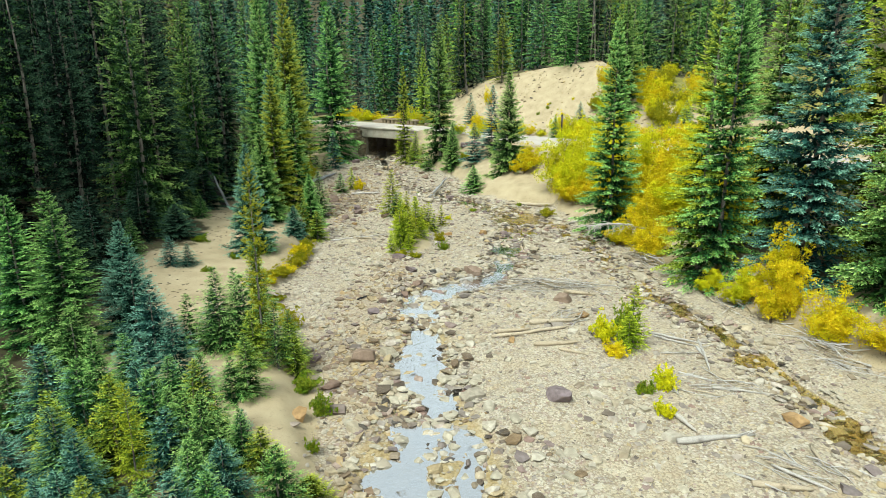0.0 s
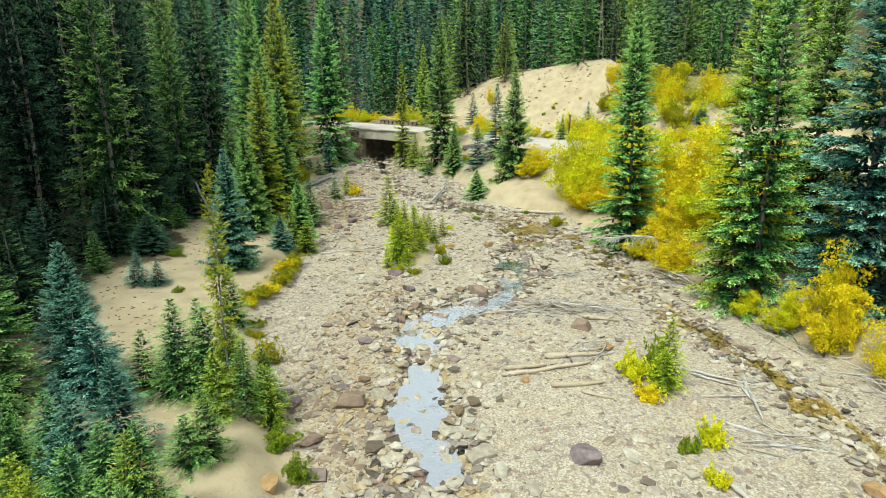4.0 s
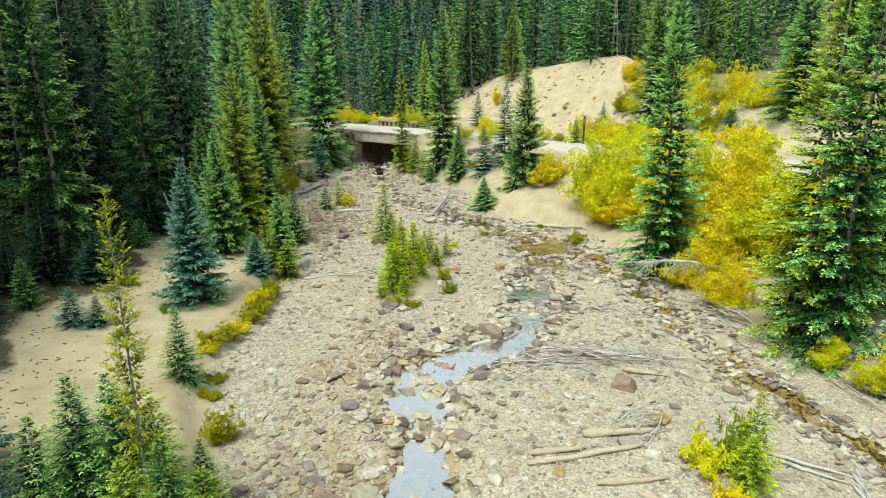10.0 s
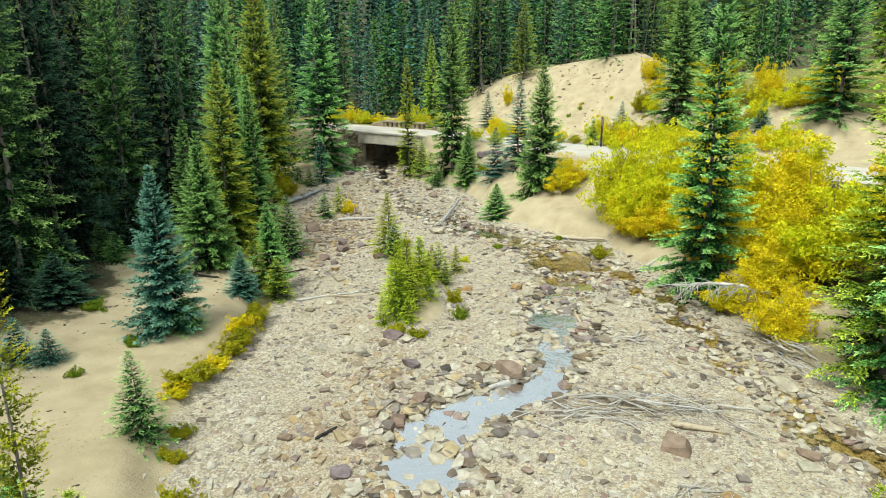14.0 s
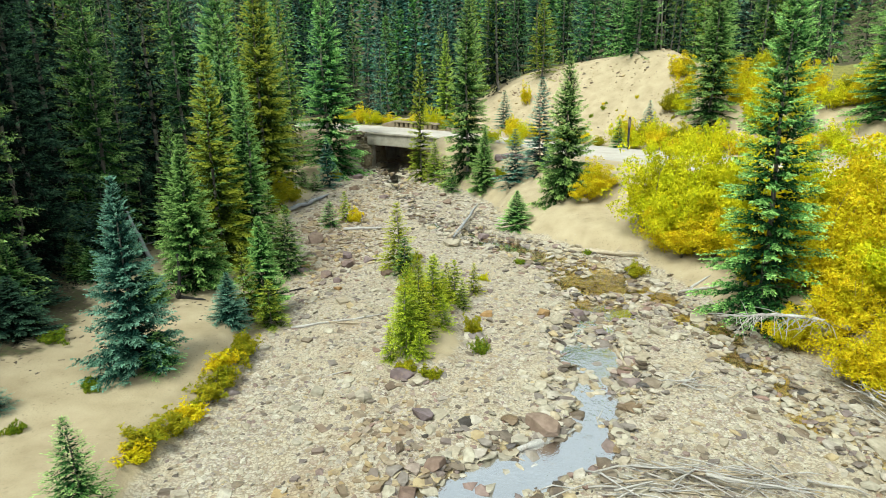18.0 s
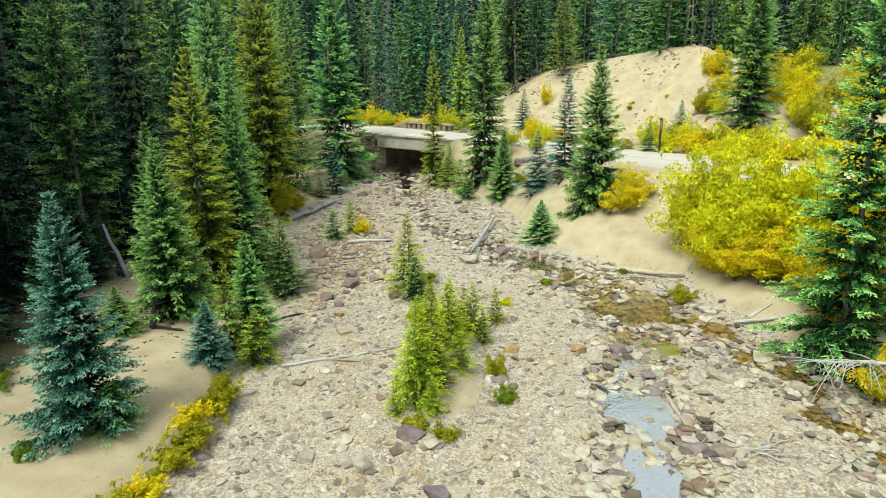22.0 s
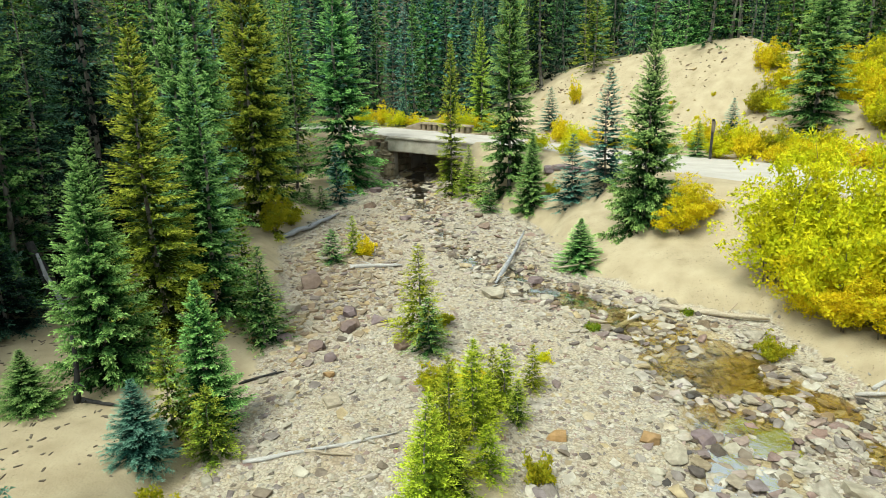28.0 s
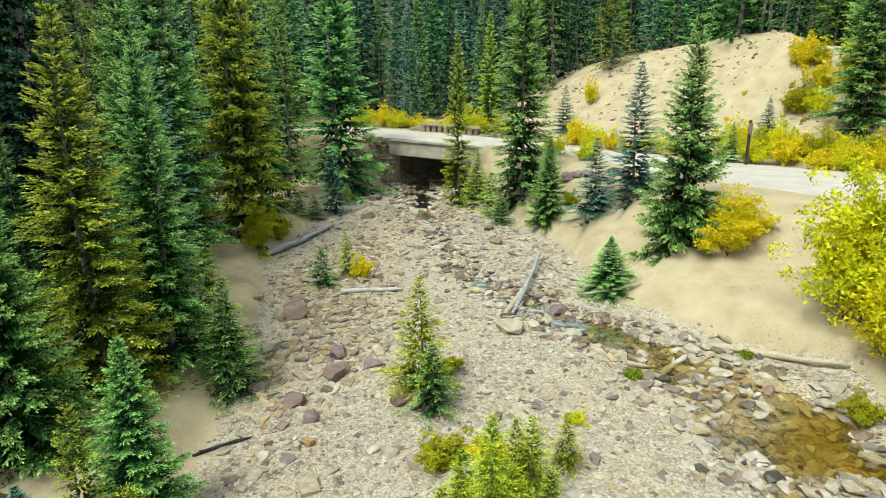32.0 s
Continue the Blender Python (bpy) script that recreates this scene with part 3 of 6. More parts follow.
# ---- bridge ----------------------------------------------------------------
def box(x0, x1, y0, y1, z0, z1, bevel=0.0, seed=0, wear=0.0):
    bm = bmesh.new()
    bmesh.ops.create_cube(bm, size=1.0, matrix=Matrix.Translation(((x0 + x1) / 2, (y0 + y1) / 2, (z0 + z1) / 2)) @ Matrix.Diagonal((x1 - x0, y1 - y0, z1 - z0, 1)))
    if bevel:
        bmesh.ops.bevel(bm, geom=bm.edges[:], offset=bevel, segments=1, affect="EDGES", profile=0.5)
    if wear:
        rng = np.random.default_rng(seed)
        for v in bm.verts:
            v.co += Vector(rng.uniform(-wear, wear, 3))
    return bm


def solid(name, bm, material, parent, label=""):
    me = bpy.data.meshes.new(name)
    bm.to_mesh(me)
    bm.free()
    me.materials.append(material)
    return hang(name, me, parent, label)


def build_bridge():
    bridge = base("road_bridge", pose(-5.3, 56.1, 0, 0, 0, -21.8), "small concrete slab road bridge on stone abutments", "bridge")
    # x runs along the road, y away from the stream's lower side
    slab = box(-2.05, 4.2, 0.0, 6.2, 4.05, 4.84, 0.05, 1, 0.02)
    bmesh.ops.subdivide_edges(slab, edges=slab.edges[:], cuts=2)
    for v in slab.verts:
        v.co.z -= 0.05 * (v.co.x + 3.0)
        v.co += Vector((0, 0.03 * noise.noise(v.co * 1.7), 0.03 * noise.noise(v.co * 2.3)))
    solid("deck_slab", slab, CONCRETE, bridge, "stained concrete deck slab")
    lip = box(-2.0, 4.1, -0.09, 0.16, 4.80, 4.94, 0.03, 2, 0.012)
    for v in lip.verts:
        v.co.z -= 0.05 * (v.co.x + 3.0)
    solid("kerb", lip, CONCRETE, bridge, "low pale concrete kerb")
    rng = np.random.default_rng(5)
    for name, x0, x1, zt in (("abutment", -2.9, -1.75, 4.05), ("abutment", 2.2, 3.7, 3.8)):
        core = box(x0 - (0.3 if x0 < 0 else -0.1), x0 + 0.3 if x0 < 0 else x1 - 0.1, 0.12, 6.0, 0.9, zt, 0.03, 3, 0.02)
        ab = solid(name, core, CONCRETE, bridge, "rough coursed stone abutment")
        z = 1.7
        while z < zt - 0.1:
            hgt = rng.uniform(0.22, 0.42)
            x = x0
            while x < x1 - 0.08:
                wid = min(rng.uniform(0.2, 0.75), x1 - x)
                st = box(x + 0.015, x + wid - 0.015, -0.02 - rng.uniform(0, 0.08), 0.35, z + 0.01 + rng.uniform(-0.04, 0.04), min(z + hgt, zt) - 0.012 + rng.uniform(-0.05, 0.03), 0.06, int(rng.integers(1e6)), 0.045)
                solid("stone", st, MASONRY, ab)
                x += wid
            y = 0.35
            inner = x0 + 0.3 if x0 < 0 else x0
            while y < 3.2:
                wid = rng.uniform(0.3, 0.6)
                st = box(inner - 0.12, inner + 0.12, y + 0.015, y + wid - 0.015, z + 0.012, min(z + hgt, zt) - 0.012, 0.04, int(rng.integers(1e6)), 0.02)
                solid("stone", st, MASONRY, ab)
                y += wid
            z += hgt
    # rubble wing beside the abutment on the road's high side
    wing = solid("wing_wall", box(-3.6, -2.15, 0.25, 1.5, 1.5, 4.78, 0.1, 7, 0.06), CONCRETE, bridge, "crumbling rubble wing wall")
    for k in range(64):
        z = 1.9 + 3.0 * (k / 64)
        x = rng.uniform(-3.6, -2.15 if z < 4.6 else -2.5)
        a, b, c = rng.uniform(0.12, 0.26, 3)
        solid("stone", box(x - a, x + a, 0.08 - rng.uniform(0, 0.2), 0.6, z - b * 0.6, z + b * 0.6, 0.05, int(rng.integers(1e6)), 0.05), MASONRY, wing)
    # stone parapet with open slots on the far side
    for k in range(9):
        x = -2.6 + 0.42 * k
        solid("parapet_post", box(x - 0.14, x + 0.14, 5.75, 6.1, 4.75 - 0.05 * (x + 3), 5.34 - 0.05 * (x + 3), 0.03, k, 0.012), MASONRY, bridge, "pale stone parapet post")
    cope = box(-2.85, 1.05, 5.68, 6.16, 5.30, 5.46, 0.03, 31, 0.012)
    foot = box(-4.1, 1.6, 5.7, 6.14, 4.70, 4.95, 0.03, 32, 0.012)
    for bm in (cope, foot):
        for v in bm.verts:
            v.co.z -= 0.05 * (v.co.x + 3.0)
    solid("parapet_coping", cope, MASONRY, bridge, "pale stone coping")
    solid("parapet_base", foot, MASONRY, bridge, "pale stone base course")
    ramp = box(-4.0, -2.8, 5.72, 6.12, 4.9, 5.44, 0.05, 33, 0.02)
    for v in ramp.verts:
        if v.co.z > 5.1:
            v.co.z -= 0.28 * smooth(-2.8, -4.0, v.co.x)
    solid("parapet_end", ramp, MASONRY, bridge, "sloping end of the stone parapet")
    for k in range(5):
        x = 1.7 + 0.42 * k
        solid("kerb_stone", box(x, x + 0.38, 5.7, 6.1, 4.55, 4.9 + rng.uniform(-0.06, 0.08), 0.07, 60 + k, 0.04), MASONRY, bridge)
    return bridge


build_bridge()


# ---- trees -----------------------------------------------------------------
def spray(P, D, length, width, drop, tip, rng, flare=1.0):
    """Folded kite-shaped needle sprays at points P, pointing along D."""
    n = len(P)
    D = D / np.linalg.norm(D, axis=1, keepdims=True)
    side = np.cross(D, np.array([0, 0, 1.0]) + rng.normal(0, 0.35, (n, 3)))
    side /= np.linalg.norm(side, axis=1, keepdims=True) + 1e-9
    up = np.cross(side, D)
    L, W = length[:, None], width[:, None]
    mid = P + D * L * rng.uniform(0.35, 0.6, (n, 1))
    V = np.stack([P, mid + side * W - up * W * drop, P + D * L - up * L * rng.uniform(0.0, 0.25, (n, 1)), mid - side * W - up * W * drop], 1)
    i = np.arange(n)[:, None] * 4
    F = np.concatenate([i + [[0, 1, 2]], i + [[0, 2, 3]]])
    t = np.stack([tip * 0.6, tip * 0.9, np.minimum(tip * 1.2, 1.0), tip * 0.9], 1)
    return V.reshape(-1, 3), F, t.ravel()


def sprigs(P, D, length, blades, tip, rng, thick):
    """Spruce twigs: short pointed needle tufts set in a spiral round an axis from P along D, which turns up at its end."""
    n = len(P)
    D = D / np.linalg.norm(D, axis=1, keepdims=True)
    side = np.cross(D, np.array([0, 0, 1.0]) + rng.normal(0, 0.25, (n, 3)))
    side /= np.linalg.norm(side, axis=1, keepdims=True) + 1e-9
    up = np.cross(side, D)
    L = length[:, None]
    start = rng.uniform(0, 6.28, (n, 1))
    V, T = [], []
    for k in range(blades):
        u = (k + 0.3) / blades
        last = k == blades - 1
        spin = start + 2.4 * k + rng.normal(0, 0.3, (n, 1))
        out = side * np.cos(spin) * 1.25 + up * np.sin(spin) * 0.75
        o = P + D * L * u + up * L * (0.14 * u * u - 0.05)
        d = D * (1.0 if last else 0.62) + out * (0.12 if last else 0.74)
        reach = L * (0.36 - 0.12 * u) * rng.uniform(0.7, 1.25, (n, 1))
        w = np.cross(d, out + rng.normal(0, 0.5, (n, 3)))
        w *= thick * L / (np.linalg.norm(w, axis=1, keepdims=True) + 1e-9)
        V += [o + w, o - w, o + d * reach]
        # light from above put into the colour: tufts paler on top, darker beneath
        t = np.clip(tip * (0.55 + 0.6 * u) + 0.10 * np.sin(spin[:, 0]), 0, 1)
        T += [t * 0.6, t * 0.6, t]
    m = blades * 3
    F = (np.arange(n)[:, None, None] * m + np.arange(m).reshape(1, blades, 3)).reshape(-1, 3)
    return np.stack(V, 1).reshape(-1, 3), F, np.stack(T, 1).ravel()


def crown_mesh(seed, h, r, whorls, per, twigs, low=0.06, taper=0.85, gaps=0.12, twig=0.4, sag=0.22, blades=4, foot=0.62, fan=1.0):
    rng = np.random.default_rng(seed)
    P, D, L, W, T = [], [], [], [], []
    for k in range(whorls):
        u = low + (0.985 - low) * (k / (whorls - 1)) ** 0.82
        fall = (1 - u) ** taper * min(1.0, foot + (u - low) * 3.2)
        n = max(3, int(round(per * (0.75 + 0.25 * (1 - u)) * rng.uniform(0.85, 1.15))))
        turn = rng.uniform(0, 6.28)
        for b in range(n):
            if rng.random() < gaps:
                continue
            az = turn + 6.283 * b / n + rng.normal(0, 0.22)
            ln = max(0.05 * r, r * fall * rng.uniform(0.74, 1.12))
            el = -0.26 + 0.95 * u ** 1.3 + rng.normal(0, 0.13)
            m = max(4, int(twigs * (0.3 + 0.7 * ln / r)))
            s = (np.arange(m) + rng.uniform(0.2, 0.9, m)) / m
            s = 0.06 + 0.9 * s ** 0.72
            out = np.stack([np.cos(az) * np.ones(m), np.sin(az) * np.ones(m)], 1)
            z = h * u + ln * (np.tan(el) * s - sag * s * s * (1 - u) + 0.22 * s ** 4) + rng.normal(0, 0.13, m) * h / whorls
            P.append(np.column_stack([out * (ln * s)[:, None] + rng.normal(0, 0.02 * ln, (m, 2)), z]))
            hand = np.where(np.arange(m) % 2, 1.0, -1.0)
            off = hand * rng.uniform(0.35, 1.05, m) * (1 - 0.55 * s) + rng.normal(0, 0.12, m)
            D.append(np.column_stack([np.cos(az + off), np.sin(az + off), np.tan(el) * 0.6 - 0.4 * (1 - u) * s + rng.normal(0, 0.10, m)]))
            L.append((0.23 * ln * fan * (1.2 - 0.55 * s) + 0.55 * twig) * rng.uniform(0.75, 1.25, m))
            W.append(L[-1] * rng.uniform(0.24, 0.40, m))
            # needles coloured darker towards the trunk to imitate shade, paler outward and upward
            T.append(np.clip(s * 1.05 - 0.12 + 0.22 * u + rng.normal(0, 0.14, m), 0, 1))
    top = 12
    P.append(np.column_stack([np.zeros((top, 2)), h * np.linspace(0.93, 0.995, top)]))
    D.append(np.column_stack([rng.normal(0, 0.45, (top, 2)), np.ones(top)]))
    L.append(np.full(top, twig * 0.55)), W.append(np.full(top, twig * 0.11)), T.append(np.full(top, 0.9))
    P, D, L, W, T = (np.concatenate(a) for a in (P, D, L, W, T))
    if blades:
        V, F, t = sprigs(P, D, L, blades, T, rng, 0.078 if blades > 4 else 0.095)
        # inner boughs that close the crown round the trunk, coloured darker to imitate shade
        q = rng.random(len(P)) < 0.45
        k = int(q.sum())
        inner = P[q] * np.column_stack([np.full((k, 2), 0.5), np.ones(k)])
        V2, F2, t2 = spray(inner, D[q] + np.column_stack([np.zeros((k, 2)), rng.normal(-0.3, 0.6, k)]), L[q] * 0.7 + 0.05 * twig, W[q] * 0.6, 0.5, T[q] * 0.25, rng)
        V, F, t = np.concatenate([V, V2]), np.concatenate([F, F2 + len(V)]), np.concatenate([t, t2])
    else:
        V, F, t = spray(P, D, L, W, 0.55, T, rng)
    return sheet("crown", V, F, GREEN, False, tip=t)


def trunk_mesh(seed, h, rad):
    rng = np.random.default_rng(seed)
    z = np.array([-0.25, 0.02, 0.1, 0.3, 0.6, 0.97]) * h
    z[0] = -0.3
    bend = rng.normal(0, 0.008 * h, (6, 2)).cumsum(0) * np.array([[0], [0], [0.3], [0.6], [0.6], [0.2]])
    V, F = tube(np.column_stack([bend, z]), rad * np.array([1.35, 1.15, 1.0, 0.8, 0.5, 0.08]), 8, seed, 0.06)
    return sheet("trunk", V, F, BARK, True)


SHAPES = {}
# boughs end short of the nominal radius
WIDER = {"full": 1.14, "airy": 1.08, "cone": 1.15, "dense": 1.35, "young": 1.35, "mid": 1.1, "near": 1.1, "thin": 1.05}


def shape(key, seed, h, r, rad, *args, **kw):
    SHAPES[key] = (crown_mesh(seed, h, r, *args, **kw), trunk_mesh(seed, h, rad), h, r)


for s in range(3):
    shape(("full", s), 100 + s, 10.0, 1.75, 0.09, 30, 10, 26, low=0.01, taper=0.80, gaps=0.04, twig=0.22, foot=1.0, blades=7, fan=0.75)
    shape(("airy", s), 120 + s, 10.0, 1.55, 0.08, 30, 9, 24, low=0.02, taper=0.76, gaps=0.10, twig=0.20, foot=0.95, blades=7, fan=0.75)
    shape(("cone", s), 130 + s, 5.0, 1.5, 0.06, 26, 12, 25, low=0.0, taper=0.92, gaps=0.0, twig=0.16, foot=1.0, blades=7, fan=0.95, sag=0.15)
    shape(("dense", s), 140 + s, 3.0, 0.75, 0.028, 17, 11, 13, low=0.0, taper=0.88, gaps=0.0, twig=0.12, foot=1.0, blades=6, fan=1.0)
    shape(("young", s), 160 + s, 2.0, 0.5, 0.016, 12, 9, 13, low=0.0, taper=0.8, gaps=0.03, twig=0.12, foot=0.95, blades=6, fan=1.05)
    shape(("mid", s), 170 + s, 11.0, 1.9, 0.09, 26, 8, 11, low=0.02, taper=0.80, gaps=0.05, twig=0.30, foot=0.95, blades=4, fan=0.85)
    shape(("far", s), 180 + s, 12.0, 2.0, 0.16, 19, 7, 4, low=0.05, taper=0.85, gaps=0.1, twig=0.8, blades=0, fan=0.6)
    shape(("near", s), 190 + s, 13.0, 2.3, 0.10, 32, 9, 23, low=0.01, taper=0.82, gaps=0.05, twig=0.18, foot=0.95, fan=0.65, blades=6)
shape(("thin", 0), 200, 6.0, 0.7, 0.045, 36, 6, 16, low=0.08, taper=0.5, gaps=0.2, twig=0.13, sag=-0.1, fan=0.9, blades=6)
shape(("thin", 1), 201, 6.0, 0.8, 0.035, 40, 7, 8, low=0.08, taper=0.6, gaps=0.18, twig=0.13, sag=0.1, fan=0.8, blades=6)
TINTS = {"blue": (BLUE, "blue-green"), "green": (GREEN, "dark green"), "lime": (LIME, "yellow-green"), "yellow": (YELLOW, "bright yellowish green"), "deep": (SHADED, "shade-darkened green")}
WORDS = {"full": "tall dense spruce with layered boughs", "airy": "tall spruce with an open crown", "cone": "dense conical spruce with boughs to the ground", "dense": "small bushy spruce",
         "young": "knee-high young spruce", "mid": "tall spruce at the forest edge", "near": "towering spruce with hanging boughs", "thin": "slender sparse young spruce"}
GROUP = {"full": "spruces along the stream", "airy": "spruces along the stream", "cone": "spruces along the stream", "dense": "small spruces on the banks", "young": "young spruces on the banks",
         "mid": "forest spruces", "near": "forest spruces", "thin": "slender spruces"}


def spruce(x, y, h, r, tint="green", look_of="full", which=0, lean=0.0, z=None):
    crown, trunk, h0, r0 = SHAPES[(look_of, which % 3 if look_of != "thin" else which % 2)]
    turn = (x * 57.3 + y * 31.7) % 360
    z = height(x, y) - 0.04 if z is None else z
    m = pose(x, y, z, lean, 0.6 * lean, turn) @ Matrix.Diagonal((WIDER[look_of] * r / r0, WIDER[look_of] * r / r0, h / h0, 1))
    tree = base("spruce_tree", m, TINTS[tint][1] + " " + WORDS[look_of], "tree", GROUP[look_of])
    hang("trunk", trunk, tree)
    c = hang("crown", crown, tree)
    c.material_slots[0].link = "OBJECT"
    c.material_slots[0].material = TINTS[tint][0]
    return tree


def shrub_meshes(seed, r, h, stems, leaves, size, rad, bare=0.2, fuzz=0.17, pads=4):
    """Foliage and branchwork of a shrub: arching stems with leaves along their upper part."""
    rng = np.random.default_rng(seed)
    parts, P, D, N = [], [], [], []
    groups = 10
    ga, gq = rng.uniform(0, 6.28, groups), np.sqrt(rng.random(groups)) * 0.8
    centre = np.column_stack([r * gq * np.cos(ga), r * gq * np.sin(ga)])
    crest = h * rng.uniform(0.4, 1.12, groups) * (1 - 0.35 * gq)
    for k in range(stems):
        g = k % groups
        a, q = rng.uniform(0, 6.28), math.sqrt(rng.random()) * 0.34
        off = centre[g] + r * q * np.array([math.cos(a), math.sin(a)])
        reach = float(np.hypot(*off))
        out, q = off / (reach + 1e-6), reach / r
        tall = (1.12 if k % 7 == 0 else 1.0) * crest[g] * (1 - 0.5 * (np.hypot(*(off - centre[g])) / (0.34 * r)) ** 2 * 0.9) * rng.uniform(0.8, 1.1)
        b0 = 0.3 * r * q * out
        s = np.linspace(0, 1, 5)[:, None]
        xy = b0 + out * r * 0.95 * q * s ** 1.5 * rng.uniform(0.75, 1.15) - b0 * s
        line = np.column_stack([xy, (tall * (s - 0.12 * q * s ** 3))[:, 0]]) + rng.normal(0, 0.025 * r, (5, 3)) * s
        line[0, 2] = -0.08
        if k % 4 == 0:
            parts.append(tube(line, rad * np.linspace(1, 0.25, 5), 4, 0))
        # leaves sit on the outer side of small rounded sprays
        n = int(leaves * rng.uniform(0.6, 1.4))
        u = np.array([bare + 0.35, 0.72, 1.0, rng.uniform(bare, 1.0)])[: pads]
        heart = np.column_stack([np.interp(u, s[:, 0], line[:, c]) for c in range(3)]) + rng.normal(0, 0.55, (len(u), 3)) * r * fuzz
        size_of = r * fuzz * rng.uniform(0.7, 1.35, len(u))
        pad = rng.integers(len(u), size=n)
        d = rng.normal(0, 1, (n, 3)) + np.append(out * 0.5, 0.6)
        d /= np.linalg.norm(d, axis=1, keepdims=True)
        P.append(heart[pad] + d * [1, 1, 0.75] * (size_of[pad] * rng.uniform(0.6, 1.12, n))[:, None])
        N.append(d)
        D.append(d * 0.5 + rng.normal(0, 0.7, (n, 3)))
    P, D, N = np.concatenate(P), np.concatenate(D), np.concatenate(N)
    P[:, 2] = np.maximum(P[:, 2], 0.02)
    L = size * rng.uniform(0.6, 1.35, len(P))
    D /= np.linalg.norm(D, axis=1, keepdims=True)
    face = rng.normal(0, 0.45, D.shape) + N + (0, 0, 0.4)
    side = np.cross(D, face)
    side *= (0.32 * L / np.linalg.norm(side, axis=1))[:, None]
    V = np.stack([P + side, P - side, P + D * L[:, None]], 1).reshape(-1, 3)
    F = np.arange(len(V)).reshape(-1, 3)
    return sheet("foliage", V, F, WILLOW), sheet("branchwork", *merge(parts), TWIG, True), r, h


BUSHES = {}
for s in range(3):
    BUSHES["willow", s] = shrub_meshes(300 + s, 2.0, 4.2, 60, 260, 0.102, 0.02, 0.2, 0.14)
    BUSHES["hedge", s] = shrub_meshes(315 + s, 1.0, 1.4, 30, 100, 0.095, 0.010)
    BUSHES["shrub", s] = shrub_meshes(320 + s, 0.6, 0.9, 34, 75, 0.07, 0.006, 0.1, 0.13, 3)
    BUSHES["low", s] = shrub_meshes(340 + s, 0.5, 0.4, 26, 60, 0.055, 0.005, 0.05, 0.12, 2)
LEAVES = {"gold": (GOLD, "golden yellow autumn"), "willow": (WILLOW, "yellow-green autumn"), "green": (SHRUB, "fresh green"), "olive": (OLIVE, "olive and ochre")}
KINDS = {"willow": "willow thicket with many stems", "hedge": "bush beside the road", "shrub": "upright leafy shrub", "low": "low spreading shrub"}


def bush(x, y, h, r, tint="willow", kind="willow", which=0, z=None):
    leaf, stem, r0, h0 = BUSHES[kind, which % 3]
    z = height(x, y) - 0.03 if z is None else z
    m = pose(x, y, z, 0, 0, (x * 71 + y * 37) % 360) @ Matrix.Diagonal((r / r0, r / r0, h / h0, 1))
    ob = base("shrub", m, LEAVES[tint][1] + " " + KINDS[kind], "shrub", {"willow": "willows on the bank", "hedge": "bushes beside the road", "shrub": "shrubs in the stream bed", "low": "low shrubs"}[kind])
    hang("branchwork", stem, ob)
    f = hang("foliage", leaf, ob)
    f.material_slots[0].link = "OBJECT"
    f.material_slots[0].material = LEAVES[tint][0]
    return ob


# spruces by the bridge and on the sandy bank
spruce(2.21, 40.8, 1.8, 0.86, "green", "cone", 2)
spruce(4.7, 42.3, 6.8, 1.4, "green", "cone", 1)
spruce(3.9, 45.8, 4.9, 1.1, "blue", "airy", 1)
spruce(0.96, 47.95, 3.45, 0.85, "green", "cone", 0)
spruce(2.57, 46.4, 2.95, 0.85, "blue", "dense", 2)
spruce(-3.05, 52.7, 8.1, 0.95, "lime", "airy", 0)
spruce(-2.1, 52.2, 2.6, 0.62, "lime", "dense", 0)
spruce(-1.4, 50.6, 2.0, 0.6, "lime", "young", 1)
spruce(-1.0, 48.9, 1.4, 0.5, "green", "young", 2)
spruce(0.0, 50.6, 10.4, 1.65, "green", "full", 1)
spruce(3.1, 62.3, 2.9, 0.72, "blue", "dense", 0)
spruce(12.5, 55.5, 1.8, 0.5, "blue", "dense", 1)
spruce(9.75, 52.5, 1.9, 0.5, "green", "dense", 2)
spruce(-1.6, 63.5, 7.6, 0.95, "lime", "airy", 2)
spruce(-7.4, 66.0, 2.3, 0.5, "blue", "dense", 0)
# left bank, from the bridge back
spruce(-9.3, 54.3, 12.4, 2.1, "green", "full", 2)
spruce(-8.8, 50.5, 3.1, 0.7, "blue", "dense", 1)
spruce(-9.95, 48.9, 1.0, 0.42, "green", "young", 0)
spruce(-9.4, 49.4, 1.2, 0.48, "green", "young", 1)
spruce(-7.8, 35.6, 2.9, 0.72, "lime", "dense", 2)
spruce(-7.0, 34.6, 2.7, 0.7, "green", "dense", 0)
spruce(-6.6, 30.4, 3.15, 0.82, "green", "cone", 2)
spruce(-6.15, 29.5, 1.5, 0.5, "lime", "young", 2)
spruce(-7.1, 28.8, 1.5, 0.6, "blue", "cone", 1)
spruce(-6.9, 29.6, 2.3, 0.4, "lime", "young", 1)
spruce(-8.15, 25.6, 4.6, 1.02, "blue", "cone", 0)
spruce(-7.6, 25.6, 1.0, 0.5, "green", "young", 2)
spruce(-12.5, 31.2, 1.2, 0.45, "green", "dense", 0)
spruce(-9.1, 31.2, 5.0, 1.08, "green", "cone", 0)
spruce(-9.9, 29.8, 1.3, 0.62, "green", "cone", 1)
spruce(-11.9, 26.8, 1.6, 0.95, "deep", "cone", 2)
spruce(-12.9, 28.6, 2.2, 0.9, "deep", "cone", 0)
spruce(-8.95, 33.3, 7.4, 1.3, "lime", "full", 1)
spruce(-8.3, 34.6, 7.0, 1.1, "green", "full", 2)
spruce(-10.6, 33.6, 5.2, 0.9, "green", "airy", 1)
